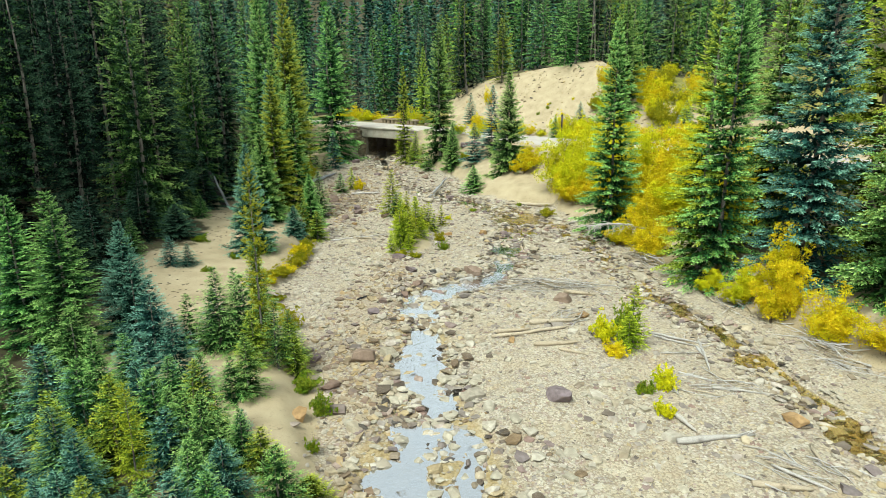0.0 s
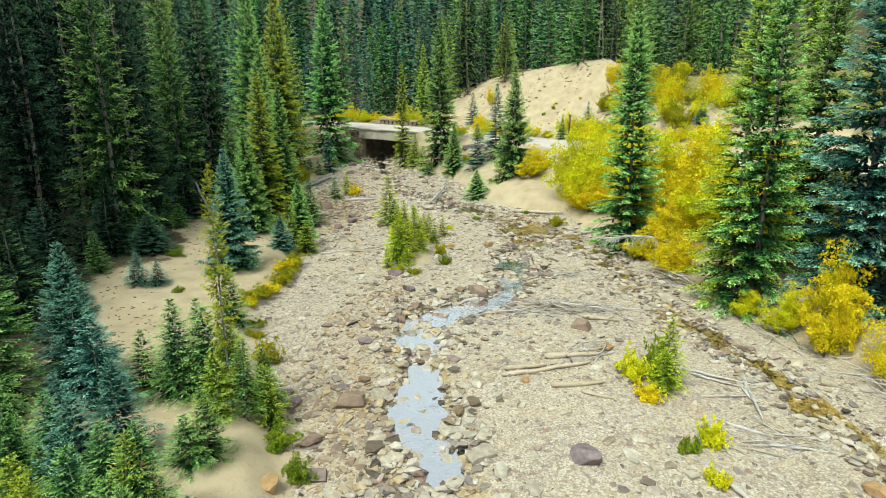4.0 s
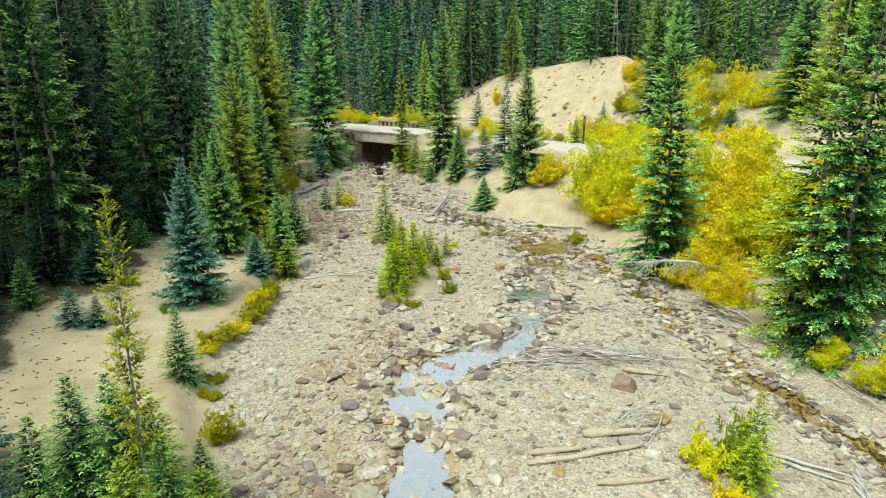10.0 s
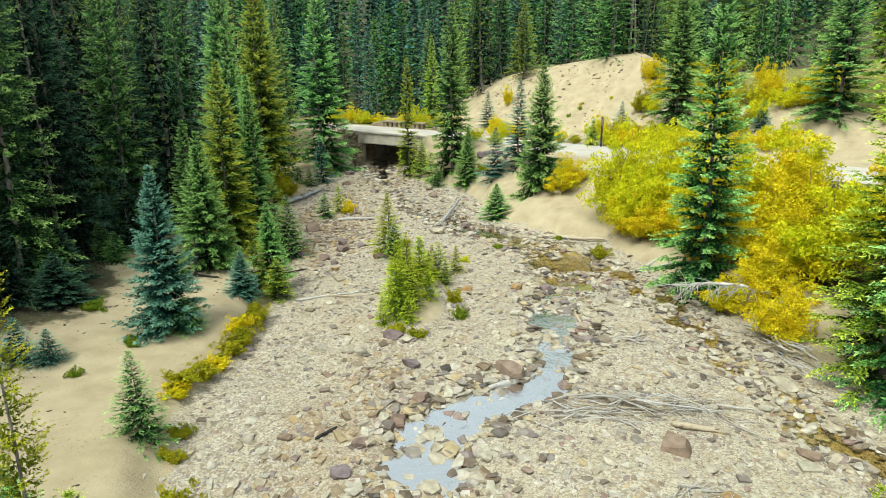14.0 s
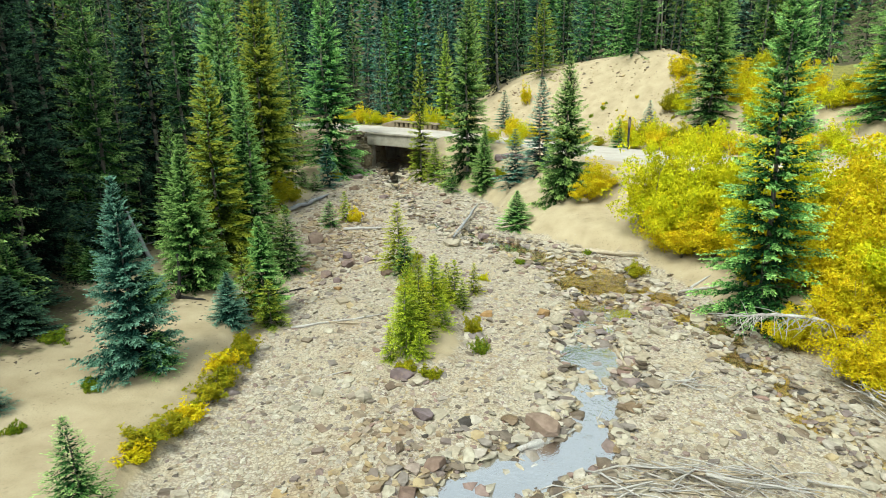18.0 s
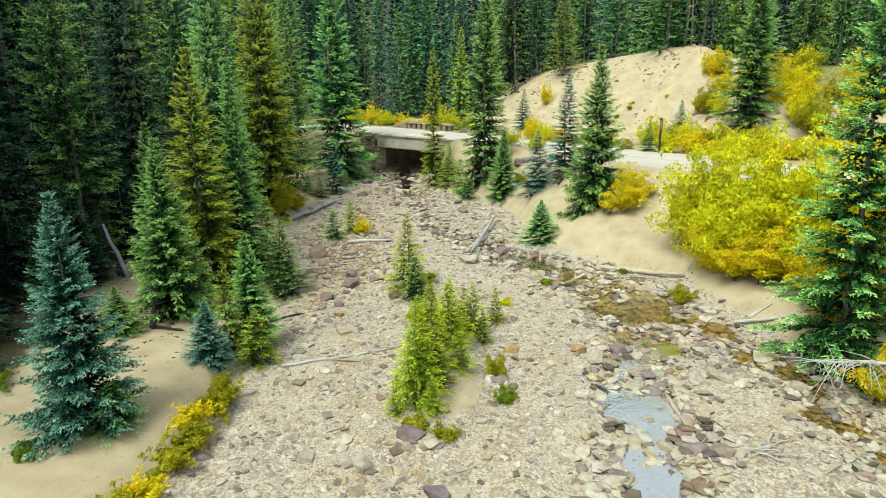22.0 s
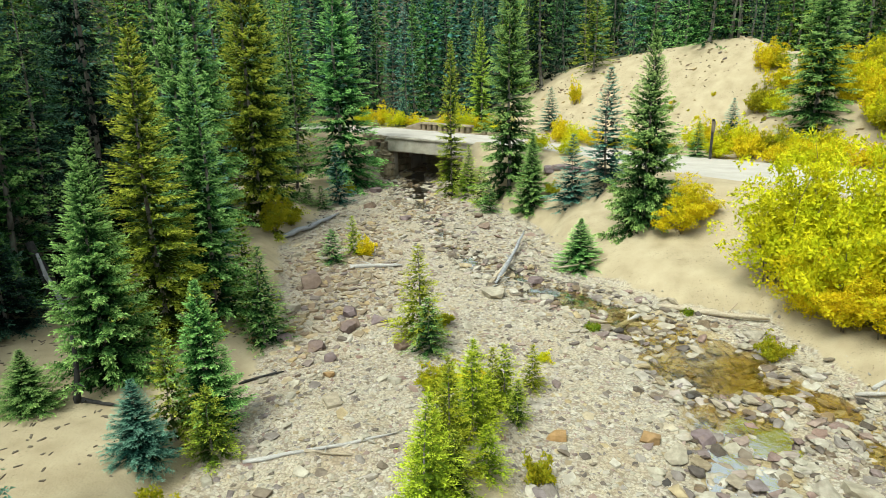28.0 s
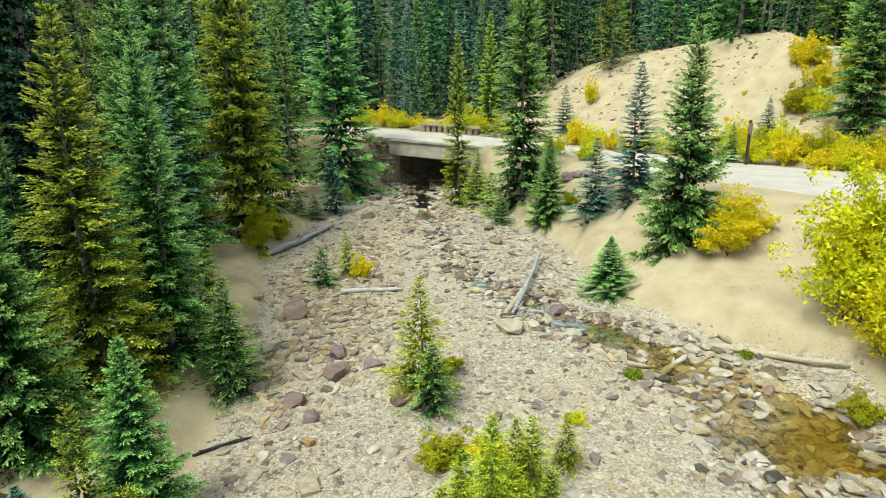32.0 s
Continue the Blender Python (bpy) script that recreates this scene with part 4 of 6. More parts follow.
spruce(-9.6, 36.4, 8.8, 1.25, "green", "full", 1)
spruce(-10.5, 38.6, 7.6, 1.25, "blue", "airy", 0)
spruce(-11.6, 41.5, 12.5, 1.6, "green", "full", 2)
spruce(-10.8, 45.0, 12.8, 1.7, "lime", "full", 0)
spruce(-11.4, 48.3, 11.0, 1.5, "green", "full", 1)
spruce(-4.84, 15.3, 5.6, 0.44, "yellow", "thin", 0)
spruce(-4.4, 15.0, 2.0, 0.55, "green", "thin", 1)
spruce(-5.8, 16.2, 2.3, 0.62, "green", "dense", 2)
spruce(-5.3, 16.6, 1.7, 0.5, "lime", "young", 0)
spruce(-4.2, 15.7, 1.3, 0.5, "lime", "young", 1)
spruce(-6.65, 20.8, 1.9, 0.52, "green", "dense", 0)
spruce(-10.7, 23.2, 1.2, 0.48, "blue", "dense", 1)
spruce(-10.1, 23.4, 0.9, 0.42, "blue", "dense", 2)
spruce(-8.8, 16.2, 3.4, 0.95, "blue", "cone", 1)
spruce(-9.7, 14.8, 4.5, 1.1, "green", "airy", 2)
spruce(-10.8, 14.9, 4.1, 0.95, "green", "full", 0)
# thicket of young spruces under the camera's start
spruce(-8.0, 11.2, 2.2, 0.75, "blue", "dense", 0)
spruce(-6.3, 13.3, 2.1, 0.66, "blue", "dense", 1)
spruce(-6.3, 10.5, 1.95, 0.6, "lime", "dense", 2)
spruce(-5.0, 11.2, 1.95, 0.5, "lime", "dense", 0)
spruce(-5.0, 13.2, 1.1, 0.45, "green", "young", 1)
spruce(-5.2, 10.2, 1.5, 0.5, "blue", "young", 2)
spruce(-9.1, 11.6, 1.6, 0.7, "green", "dense", 1)
spruce(-6.8, 9.6, 1.1, 0.7, "green", "young", 0)
spruce(-5.6, 9.7, 2.3, 0.45, "yellow", "thin", 1)
spruce(-3.9, 9.4, 1.4, 0.55, "blue", "dense", 2)
spruce(-3.0, 9.6, 1.3, 0.5, "green", "young", 1)
spruce(-2.6, 10.2, 0.5, 0.42, "lime", "young", 2)
spruce(-7.6, 9.3, 1.5, 0.6, "blue", "dense", 0)
spruce(-4.7, 13.4, 1.6, 0.5, "green", "dense", 1)
spruce(-7.3, 11.8, 2.3, 0.5, "green", "dense", 2)
spruce(-4.4, 10.6, 1.2, 0.5, "green", "young", 0)
spruce(-5.8, 11.9, 1.7, 0.55, "green", "dense", 0)
spruce(-7.2, 13.0, 1.9, 0.6, "blue", "dense", 2)
spruce(-8.6, 13.2, 2.2, 0.7, "green", "dense", 1)
spruce(-3.5, 10.4, 1.0, 0.4, "lime", "young", 1)
spruce(-4.1, 8.6, 1.4, 0.6, "blue", "dense", 1)
spruce(-6.0, 8.2, 1.5, 0.6, "blue", "dense", 0)
for k, (x, y, h, tint) in enumerate(((-7.1, 16.0, 1.5, "green"), (-6.6, 16.6, 1.6, "blue"), (-6.2, 15.8, 2.4, "green"), (-5.5, 15.9, 2.2, "green"), (-5.0, 16.0, 1.7, "green"), (-4.4, 16.3, 1.5, "green"),
                                    (-4.0, 15.2, 1.2, "lime"), (-5.0, 14.9, 1.6, "lime"), (-8.3, 15.6, 2.6, "blue"), (-7.6, 15.0, 2.2, "blue"))):
    spruce(x, y, h, 0.30 * h, tint, "dense" if k % 3 else "young", k)
rng = np.random.default_rng(61)
for k in range(46):
    x, y = rng.uniform(-8.5, -2.6), rng.uniform(7.6, 12.6)
    if x > -2.6 - 0.35 * (y - 8.0) - 0.3:
        continue
    h = rng.uniform(1.0, 2.1)
    spruce(x, y, h, 0.28 * h, ("blue", "green", "lime", "blue", "green")[k % 5], "dense" if k % 4 else "young", k)
# low spruces along the forest's edge above the sandy bench
rng = np.random.default_rng(67)
for k in range(34):
    y = 15.5 + 0.88 * k + rng.uniform(-0.4, 0.4)
    x = float(np.interp(y, (14, 20, 26, 32, 40, 46), (-11.6, -12.6, -13.0, -13.4, -13.0, -12.6))) + rng.uniform(-1.2, 0.5)
    h = rng.uniform(1.2, 3.6)
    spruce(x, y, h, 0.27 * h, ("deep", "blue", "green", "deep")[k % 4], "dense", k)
# right bank
spruce(8.3, 29.6, 10.2, 1.55, "green", "full", 2)
spruce(10.3, 23.4, 10.4, 1.75, "lime", "airy", 1)
spruce(10.5, 22.4, 11.2, 1.6, "green", "airy", 2)
spruce(12.6, 20.6, 12.0, 1.95, "blue", "full", 0)
spruce(14.1, 17.6, 11.0, 1.9, "green", "full", 1)
spruce(15.2, 21.0, 12.5, 2.0, "lime", "full", 2)
spruce(13.4, 24.5, 10.5, 1.7, "green", "full", 0)
spruce(15.5, 15.0, 11.5, 1.9, "green", "full", 2)
# seedlings in the bed and on the island
spruce(-2.83, 34.7, 2.6, 0.72, "yellow", "dense", 1)
spruce(-2.5, 34.0, 1.5, 0.5, "green", "young", 0)
spruce(-1.84, 27.4, 2.5, 0.56, "yellow", "dense", 0)
spruce(-1.65, 28.6, 2.3, 0.5, "yellow", "dense", 2)
spruce(-0.66, 31.6, 1.5, 0.45, "yellow", "young", 1)
spruce(-1.3, 31.0, 1.6, 0.45, "yellow", "young", 2)
spruce(0.0, 32.4, 1.1, 0.3, "yellow", "young", 0)
spruce(-1.0, 28.9, 1.0, 0.36, "yellow", "young", 1)
for k, (x, y, h) in enumerate(((-2.0, 28.0, 1.7), (-1.5, 27.9, 1.5), (-1.9, 29.3, 1.6), (-1.3, 29.8, 1.8), (-1.7, 30.4, 1.4), (-1.0, 30.3, 1.2), (-0.9, 31.8, 1.3), (-0.4, 31.0, 1.0), (-2.3, 27.2, 1.0), (-1.5, 26.9, 0.9))):
    spruce(x, y, h, 0.27 * h, "lime" if k % 3 == 1 else "yellow", "young", k)
spruce(-6.8, 41.2, 1.3, 0.5, "green", "young", 2)
spruce(-6.2, 42.1, 1.5, 0.35, "yellow", "young", 0)
spruce(5.75, 17.1, 1.85, 0.4, "yellow", "young", 1)
spruce(5.5, 16.7, 1.2, 0.4, "yellow", "young", 2)


# golden and yellow-green shrubs
bush(5.6, 41.2, 2.3, 1.2, "gold", "willow", 0)
bush(6.3, 41.6, 1.7, 1.0, "gold", "willow", 1)
bush(7.2, 37.0, 4.4, 2.1, "willow", "willow", 2)
bush(8.3, 35.6, 5.0, 1.9, "willow", "willow", 0)
bush(8.6, 37.8, 4.8, 1.8, "willow", "willow", 1)
bush(10.2, 36.2, 5.5, 2.2, "willow", "willow", 2)
bush(8.6, 34.2, 2.4, 1.5, "gold", "willow", 0)
bush(9.9, 33.2, 5.2, 2.0, "willow", "willow", 1)
bush(10.2, 30.2, 4.3, 1.9, "gold", "willow", 2)
bush(9.4, 27.2, 2.6, 1.4, "gold", "willow", 0)
bush(11.6, 28.0, 4.4, 2.2, "willow", "willow", 1)
bush(9.1, 25.6, 2.3, 1.2, "gold", "willow", 2)
bush(8.9, 31.0, 2.0, 1.1, "gold", "willow", 1)
bush(8.6, 28.0, 1.6, 0.9, "gold", "willow", 2)
bush(10.5, 20.3, 1.9, 0.8, "willow", "willow", 0)
bush(11.0, 18.7, 2.9, 1.0, "gold", "willow", 1)
bush(11.6, 17.2, 2.2, 1.1, "gold", "willow", 2)
bush(12.6, 15.7, 1.7, 1.0, "gold", "willow", 0)
bush(11.4, 19.9, 2.7, 1.15, "gold", "willow", 0)
bush(10.0, 21.6, 1.3, 0.7, "willow", "willow", 1)
for x, y, h, r, tint, k in ((12.6, 31.6, 4.6, 2.1, "gold", 0), (13.6, 34.2, 4.4, 2.2, "willow", 1), (11.9, 35.2, 4.6, 2.0, "willow", 2), (14.8, 30.4, 4.6, 2.2, "gold", 1), (12.3, 25.4, 3.4, 1.6, "gold", 2), (14.6, 27.2, 4.4, 2.0, "gold", 0),
                            (8.0, 34.6, 2.2, 1.2, "gold", 1), (7.4, 35.9, 2.4, 1.2, "gold", 2), (9.6, 31.9, 3.4, 1.5, "gold", 0)):
    bush(x, y, h, r, tint, "willow", k)
bush(-10.1, 44.0, 2.0, 0.95, "olive", "willow", 0)
bush(-9.8, 45.6, 1.5, 0.7, "olive", "willow", 1)
for k in range(10):
    bush(10.9 + 0.95 * k, 52.4 - 0.75 * k + 0.3 * math.sin(k * 2.1), 1.3 + 0.35 * math.sin(k * 1.7), 1.0, "gold" if k % 3 else "willow", "hedge", k)
for k in range(6):
    bush(4.2 + 0.95 * k, 59.0 - 0.95 * k, 1.1 + 0.3 * math.sin(k * 2.3), 0.8, ("willow", "gold", "olive")[k % 3], "hedge", k)
for k in range(9):
    bush(-10.5 + 1.25 * k, 66.6 - 0.45 * k + 0.5 * math.sin(k * 2.7), 1.3 + 0.5 * math.sin(k * 1.3), 1.0, "gold" if k % 2 else "willow", "hedge", k)
for k in range(7):
    bush(14.5 + 0.9 * k, 56.2 + 0.8 * math.sin(k * 2.0), 1.7, 1.0, "gold" if k % 2 else "olive", "hedge", k)
for k in range(3, 9):
    bush(12.6 + 1.1 * k, 58.8 - 0.2 * k + 1.3 * math.sin(k * 2.6), 1.4 + 0.4 * math.sin(k * 1.9), 1.0, ("gold", "olive", "willow")[k % 3], "hedge", k)
# thickets on the slope past the mound and along its foot
rng = np.random.default_rng(87)
for k in range(26):
    x = rng.uniform(17.2, 24.5)
    y = 56.5 - 0.75 * (x - 17.2) + rng.uniform(-7.5, 0.3)
    bush(x, y, rng.uniform(1.2, 2.3), rng.uniform(0.8, 1.25), ("gold", "willow", "gold", "olive")[k % 4], "hedge", k)
for k in range(13):
    bush(10.4 + 0.42 * k, 55.0 - 0.42 * k + 0.35 * math.sin(k * 2.3), 1.5 + 0.4 * math.sin(k * 1.9), 0.85, ("willow", "gold", "gold", "olive")[k % 4], "hedge", k)
bush(15.2, 58.8, 1.5, 0.9, "gold", "hedge", 0)
bush(15.9, 58.3, 1.3, 0.8, "olive", "hedge", 1)
bush(14.2, 56.2, 1.4, 0.9, "olive", "hedge", 2)
bush(14.6, 54.6, 1.6, 0.9, "willow", "hedge", 0)
bush(5.0, 64.4, 1.9, 0.6, "gold", "hedge", 1)
bush(3.4, 59.7, 1.4, 0.9, "gold", "hedge", 2)
bush(4.4, 59.6, 1.2, 0.8, "willow", "hedge", 0)
bush(3.5, 60.8, 1.6, 0.9, "gold", "hedge", 2)
bush(1.6, 53.0, 1.0, 0.9, "willow", "hedge", 1)
bush(2.9, 51.2, 1.1, 0.9, "willow", "hedge", 2)
bush(0.8, 50.2, 0.9, 0.7, "olive", "low", 0)
bush(1.9, 48.0, 0.7, 0.7, "olive", "low", 1)
rng = np.random.default_rng(23)
for k in range(14):
    x = 3.5 + 11 * rng.random()
    y = 57.5 + 5.5 * rng.random() - 0.35 * x + 2.0
    bush(x, y, rng.uniform(0.2, 0.5), rng.uniform(0.15, 0.35), ("olive", "green", "gold")[k % 3], "low", k)
# ochre hedge along the left edge of the bed
for k in range(9):
    bush(-6.35 + 0.12 * math.sin(k * 2.4) - 0.05 * k * (k > 5), 27.6 - 0.62 * k, 0.75 - 0.03 * k, 0.55, ("olive", "olive", "gold")[k % 3], "shrub", k)
bush(-1.9, 26.6, 0.4, 0.5, "olive", "low", 0)
bush(-1.2, 26.3, 0.35, 0.5, "olive", "low", 1)
bush(-2.1, 32.4, 0.7, 0.7, "olive", "shrub", 0)
bush(-1.4, 32.6, 0.5, 0.6, "gold", "low", 2)
bush(-0.1, 29.2, 0.8, 0.35, "olive", "shrub", 1)
bush(0.1, 27.9, 0.7, 0.35, "green", "shrub", 2)
bush(-5.7, 42.0, 1.0, 0.5, "gold", "shrub", 0)
bush(-2.4, 35.6, 0.5, 0.7, "olive", "low", 0)
bush(5.0, 17.3, 1.1, 0.55, "willow", "shrub", 1)
bush(4.9, 16.3, 0.7, 0.45, "gold", "shrub", 2)
bush(5.6, 17.4, 1.5, 0.5, "green", "shrub", 0)
bush(5.7, 14.5, 0.95, 0.42, "willow", "shrub", 2)
bush(5.2, 14.2, 0.5, 0.4, "green", "low", 0)
bush(5.3, 13.1, 0.5, 0.42, "willow", "low", 1)
bush(6.1, 34.3, 0.8, 0.5, "olive", "shrub", 1)
bush(4.8, 36.9, 0.35, 0.3, "green", "low", 1)
bush(1.9, 35.9, 0.35, 0.35, "green", "low", 2)
bush(0.4, 33.9, 0.4, 0.25, "willow", "shrub", 1)
bush(-2.95, 13.4, 0.8, 0.33, "green", "shrub", 0)
bush(-2.85, 11.7, 0.5, 0.26, "green", "low", 1)
bush(-3.6, 14.6, 0.7, 0.45, "green", "shrub", 1)
bush(-6.1, 21.4, 0.45, 0.4, "olive", "low", 2)
bush(-5.0, 18.7, 0.95, 0.5, "olive", "shrub", 0)
bush(-5.9, 20.6, 0.5, 0.45, "olive", "low", 0)
bush(-10.8, 26.6, 0.5, 0.42, "green", "shrub", 1)
bush(-8.6, 24.6, 0.4, 0.4, "green", "low", 0)
bush(-9.2, 22.9, 0.35, 0.3, "green", "low", 2)
bush(-8.9, 52.9, 0.9, 0.5, "olive", "shrub", 2)


# trees along the crest of the cut and around it
spruce(6.6, 67.2, 6.4, 1.6, "lime", "mid", 0)
spruce(13.8, 64.4, 8.5, 2.3, "green", "mid", 1)
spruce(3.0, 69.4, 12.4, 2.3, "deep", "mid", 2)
spruce(15.4, 52.6, 9.6, 1.7, "green", "full", 1)
spruce(22.0, 45.6, 8.5, 1.9, "green", "full", 0)
spruce(17.0, 55.8, 9.4, 1.4, "green", "mid", 1)
spruce(18.9, 47.7, 1.8, 0.55, "blue", "dense", 0)
spruce(15.5, 70.8, 8.0, 2.2, "green", "mid", 2)
spruce(10.8, 68.4, 9.5, 1.9, "green", "mid", 0)
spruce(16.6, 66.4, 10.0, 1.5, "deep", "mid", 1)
spruce(19.5, 64.0, 10.5, 1.8, "green", "mid", 2)
spruce(22.5, 61.5, 10.0, 1.9, "green", "mid", 0)
spruce(-2.3, 75.0, 9.6, 1.2, "lime", "mid", 1)
spruce(-12.7, 55.6, 11.0, 1.7, "lime", "mid", 2)
spruce(-11.3, 51.6, 9.2, 1.5, "green", "mid", 0)
spruce(-13.6, 46.4, 12.0, 1.7, "blue", "mid", 1)
spruce(-12.6, 43.6, 10.2, 1.5, "green", "mid", 2)


# the forest: left slope, behind the road, valley beyond the bridge, added light-blocking trees
def forest(count, x0, x1, y0, y1, keep, gap, seed, tall, tints, into=None):
    rng = np.random.default_rng(seed)
    spots, tries = [], 0
    while len(spots) < count and tries < count * 40:
        tries += 1
        x, y = rng.uniform(x0, x1), rng.uniform(y0, y1)
        if keep(x, y) and all((x - a) ** 2 + (y - b) ** 2 > gap * gap for a, b in spots):
            spots.append((x, y))
            h = rng.uniform(*tall)
            r, tint, which = h * rng.uniform(0.12, 0.16), tints[rng.integers(len(tints))], int(rng.integers(3))
            if into is None:
                spruce(x, y, h, r, tint, "near" if -16 < x < -10 and y < 42 else "mid", which)
            else:
                into.append((x, y, h, r, tint, which))


def left_of_bed(x, y):
    return x < np.interp(y, (0, 14, 20, 26, 32, 40, 46, 56, 66), (-12, -12.5, -14.5, -13.5, -13.0, -12.8, -13.2, -12.5, -14))


def behind_road(x, y):
    d, side, w = along(ROAD, np.array([x]), np.array([y]))
    return side[0] > 0 and d[0] - w[0] > (12.5 if x > 4 else 8.0) and not (abs(x + 5.5) < 2.0 and y < 75)


def right_side(x, y):
    d, side, w = along(ROAD, np.array([x]), np.array([y]))
    return d[0] > 6 and x > 16


def far_forest(spots):
    """The woods that cannot be counted, joined."""
    V, F, T, M, o = [], [], [], [], 0
    names = ("green", "deep", "blue", "lime")
    for x, y, h, r, tint, which in spots:
        crown, trunk, h0, r0 = SHAPES[("far", which)]
        n, k = len(crown.vertices), len(crown.polygons)
        co, ix, tip = np.empty(n * 3, np.float32), np.empty(k * 3, np.int32), np.empty(n, np.float32)
        crown.vertices.foreach_get("co", co)
        crown.loops.foreach_get("vertex_index", ix)
        crown.attributes["tip"].data.foreach_get("value", tip)
        co = co.reshape(-1, 3) * [r / r0, r / r0, h / h0]
        a = x * 3.1 + y * 1.7
        co = np.column_stack([co[:, 0] * math.cos(a) - co[:, 1] * math.sin(a) + x, co[:, 0] * math.sin(a) + co[:, 1] * math.cos(a) + y, co[:, 2] + height(x, y) - 0.2])
        V.append(co), F.append(ix.reshape(-1, 3) + o), T.append(0.5 * tip), M.append(np.full(k, names.index(tint)))
        o += n
    me = sheet("forest", np.concatenate(V), np.concatenate(F), GREEN, False, tip=np.concatenate(T))
    for t in names[1:]:
        me.materials.append(TINTS[t][0])
    me.polygons.foreach_set("material_index", np.concatenate(M).astype(np.int32))
    tagged(new("forest", me), "dense dark spruce forest on the valley slopes, with added light-blocking trees", "forest", kind="stuff")


# mostly "deep": the shade on the left slope is put into the needle colour
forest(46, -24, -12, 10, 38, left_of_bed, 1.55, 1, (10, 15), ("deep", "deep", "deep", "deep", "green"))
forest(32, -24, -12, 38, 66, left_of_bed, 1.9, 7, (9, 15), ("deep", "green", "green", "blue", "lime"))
forest(48, -18, 30, 66, 86, behind_road, 1.8, 3, (9, 14), ("green", "green", "deep", "lime", "blue"))
forest(22, 15, 36, 46, 68, lambda x, y: behind_road(x, y + 3.5), 1.9, 8, (8, 13), ("green", "lime", "green", "deep"))
spots = []
# added tall trees behind the left rows, mostly out of view, blocking light
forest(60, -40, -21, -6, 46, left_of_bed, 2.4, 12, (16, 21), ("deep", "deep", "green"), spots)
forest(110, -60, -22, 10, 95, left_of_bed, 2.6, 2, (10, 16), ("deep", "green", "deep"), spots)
forest(170, -40, 60, 80, 120, behind_road, 2.4, 4, (10, 16), ("green", "deep", "blue"), spots)
# mostly blue needles on the distant trees: haze put into the colour
forest(120, -110, 110, 115, 260, behind_road, 4.5, 5, (11, 18), ("blue", "blue", "green"), spots)
forest(40, 16, 50, 8, 45, right_side, 2.8, 6, (9, 13), ("green", "deep", "lime"), spots)
forest(60, -45, 40, 108, 150, behind_road, 3.0, 9, (13, 19), ("green", "deep", "blue"), spots)
far_forest(spots)


# ---- stones ----------------------------------------------------------------
def lumps(count, seed, jag=0.2, slab=True):
    """Angular stone shapes of unit size."""
    rng = np.random.default_rng(seed)
    bm = bmesh.new()
    bmesh.ops.create_icosphere(bm, subdivisions=1, radius=1.0)
    ico = np.array([v.co[:] for v in bm.verts])
    faces = np.array([[v.index for v in f.verts] for f in bm.faces])
    bm.free()
    out = []
    for k in range(count):
        v = ico * (1 + rng.uniform(-jag, jag, (len(ico), 1))) + rng.normal(0, jag * 0.35, ico.shape)
        if slab and k % 2:
            v[:, 2] = np.clip(v[:, 2], -0.6, rng.uniform(0.35, 0.7))
            v[:, 0] = np.clip(v[:, 0], -0.85, 0.9)
        out.append(v)
    return out, faces


SMALL, STONE_FACES = lumps(14, 7, 0.3)


def chips(count, seed):
    """Small angular flakes with six sides."""
    rng = np.random.default_rng(seed)
    cube = np.array([(x, y, z) for x in (-1, 1) for y in (-1, 1) for z in (-1, 1)], float)
    faces = np.array([(0, 1, 3), (0, 3, 2), (4, 6, 7), (4, 7, 5), (0, 4, 5), (0, 5, 1), (2, 3, 7), (2, 7, 6), (0, 2, 6), (0, 6, 4), (1, 5, 7), (1, 7, 3)])
    return [cube * 0.78 * (1 + rng.uniform(-0.35, 0.25, cube.shape)) for _ in range(count)], faces


CHIPS, CHIP_FACES = chips(16, 8)
FLAKE_FACES = np.array([(0, 2, 4), (2, 1, 4), (1, 3, 4), (3, 0, 4), (2, 0, 5), (1, 2, 5), (3, 1, 5), (0, 3, 5)])
_rng = np.random.default_rng(9)
FLAKES = [np.array([(1, 0, 0), (-1, 0, 0), (0, 1, 0), (0, -1, 0), (0.1, 0.1, 0.9), (0, 0, -0.9)]) * 1.15 + _rng.uniform(-0.38, 0.38, (6, 3)) for _ in range(20)]


def stone_axes(rng, n, size, thin=0.18, thick=0.42):
    return np.column_stack([size * rng.uniform(0.85, 1.25, n), size * rng.uniform(0.55, 0.95, n), size * rng.uniform(thin, thick, n)])


def turned(v, yaw, tilt, roll):
    c, s = np.cos(yaw), np.sin(yaw)
    x, y, z = v[..., 0] * c - v[..., 1] * s, v[..., 0] * s + v[..., 1] * c, v[..., 2]
    return np.stack([x, y, z + tilt * x + roll * y], -1)


def bed_spots(rng, n, edge, y0=6.0, y1=57.0, near=1.0):
    y = y0 + (y1 - y0) * rng.random(n) ** near
    x = rng.uniform(-11, 15, n)
    d = in_bed(x, y) + rng.normal(0, edge, n)
    ok = d > 0.05
    island = np.exp(-(((x + 1.0) / 0.6) ** 2 + ((y - 28.2) / 1.4) ** 2)) > 0.5
    ok &= ~island
    ok &= rough(x, y, 2.3, 60) + rng.uniform(-0.9, 0.9, n) > -0.35
    return x[ok], y[ok]


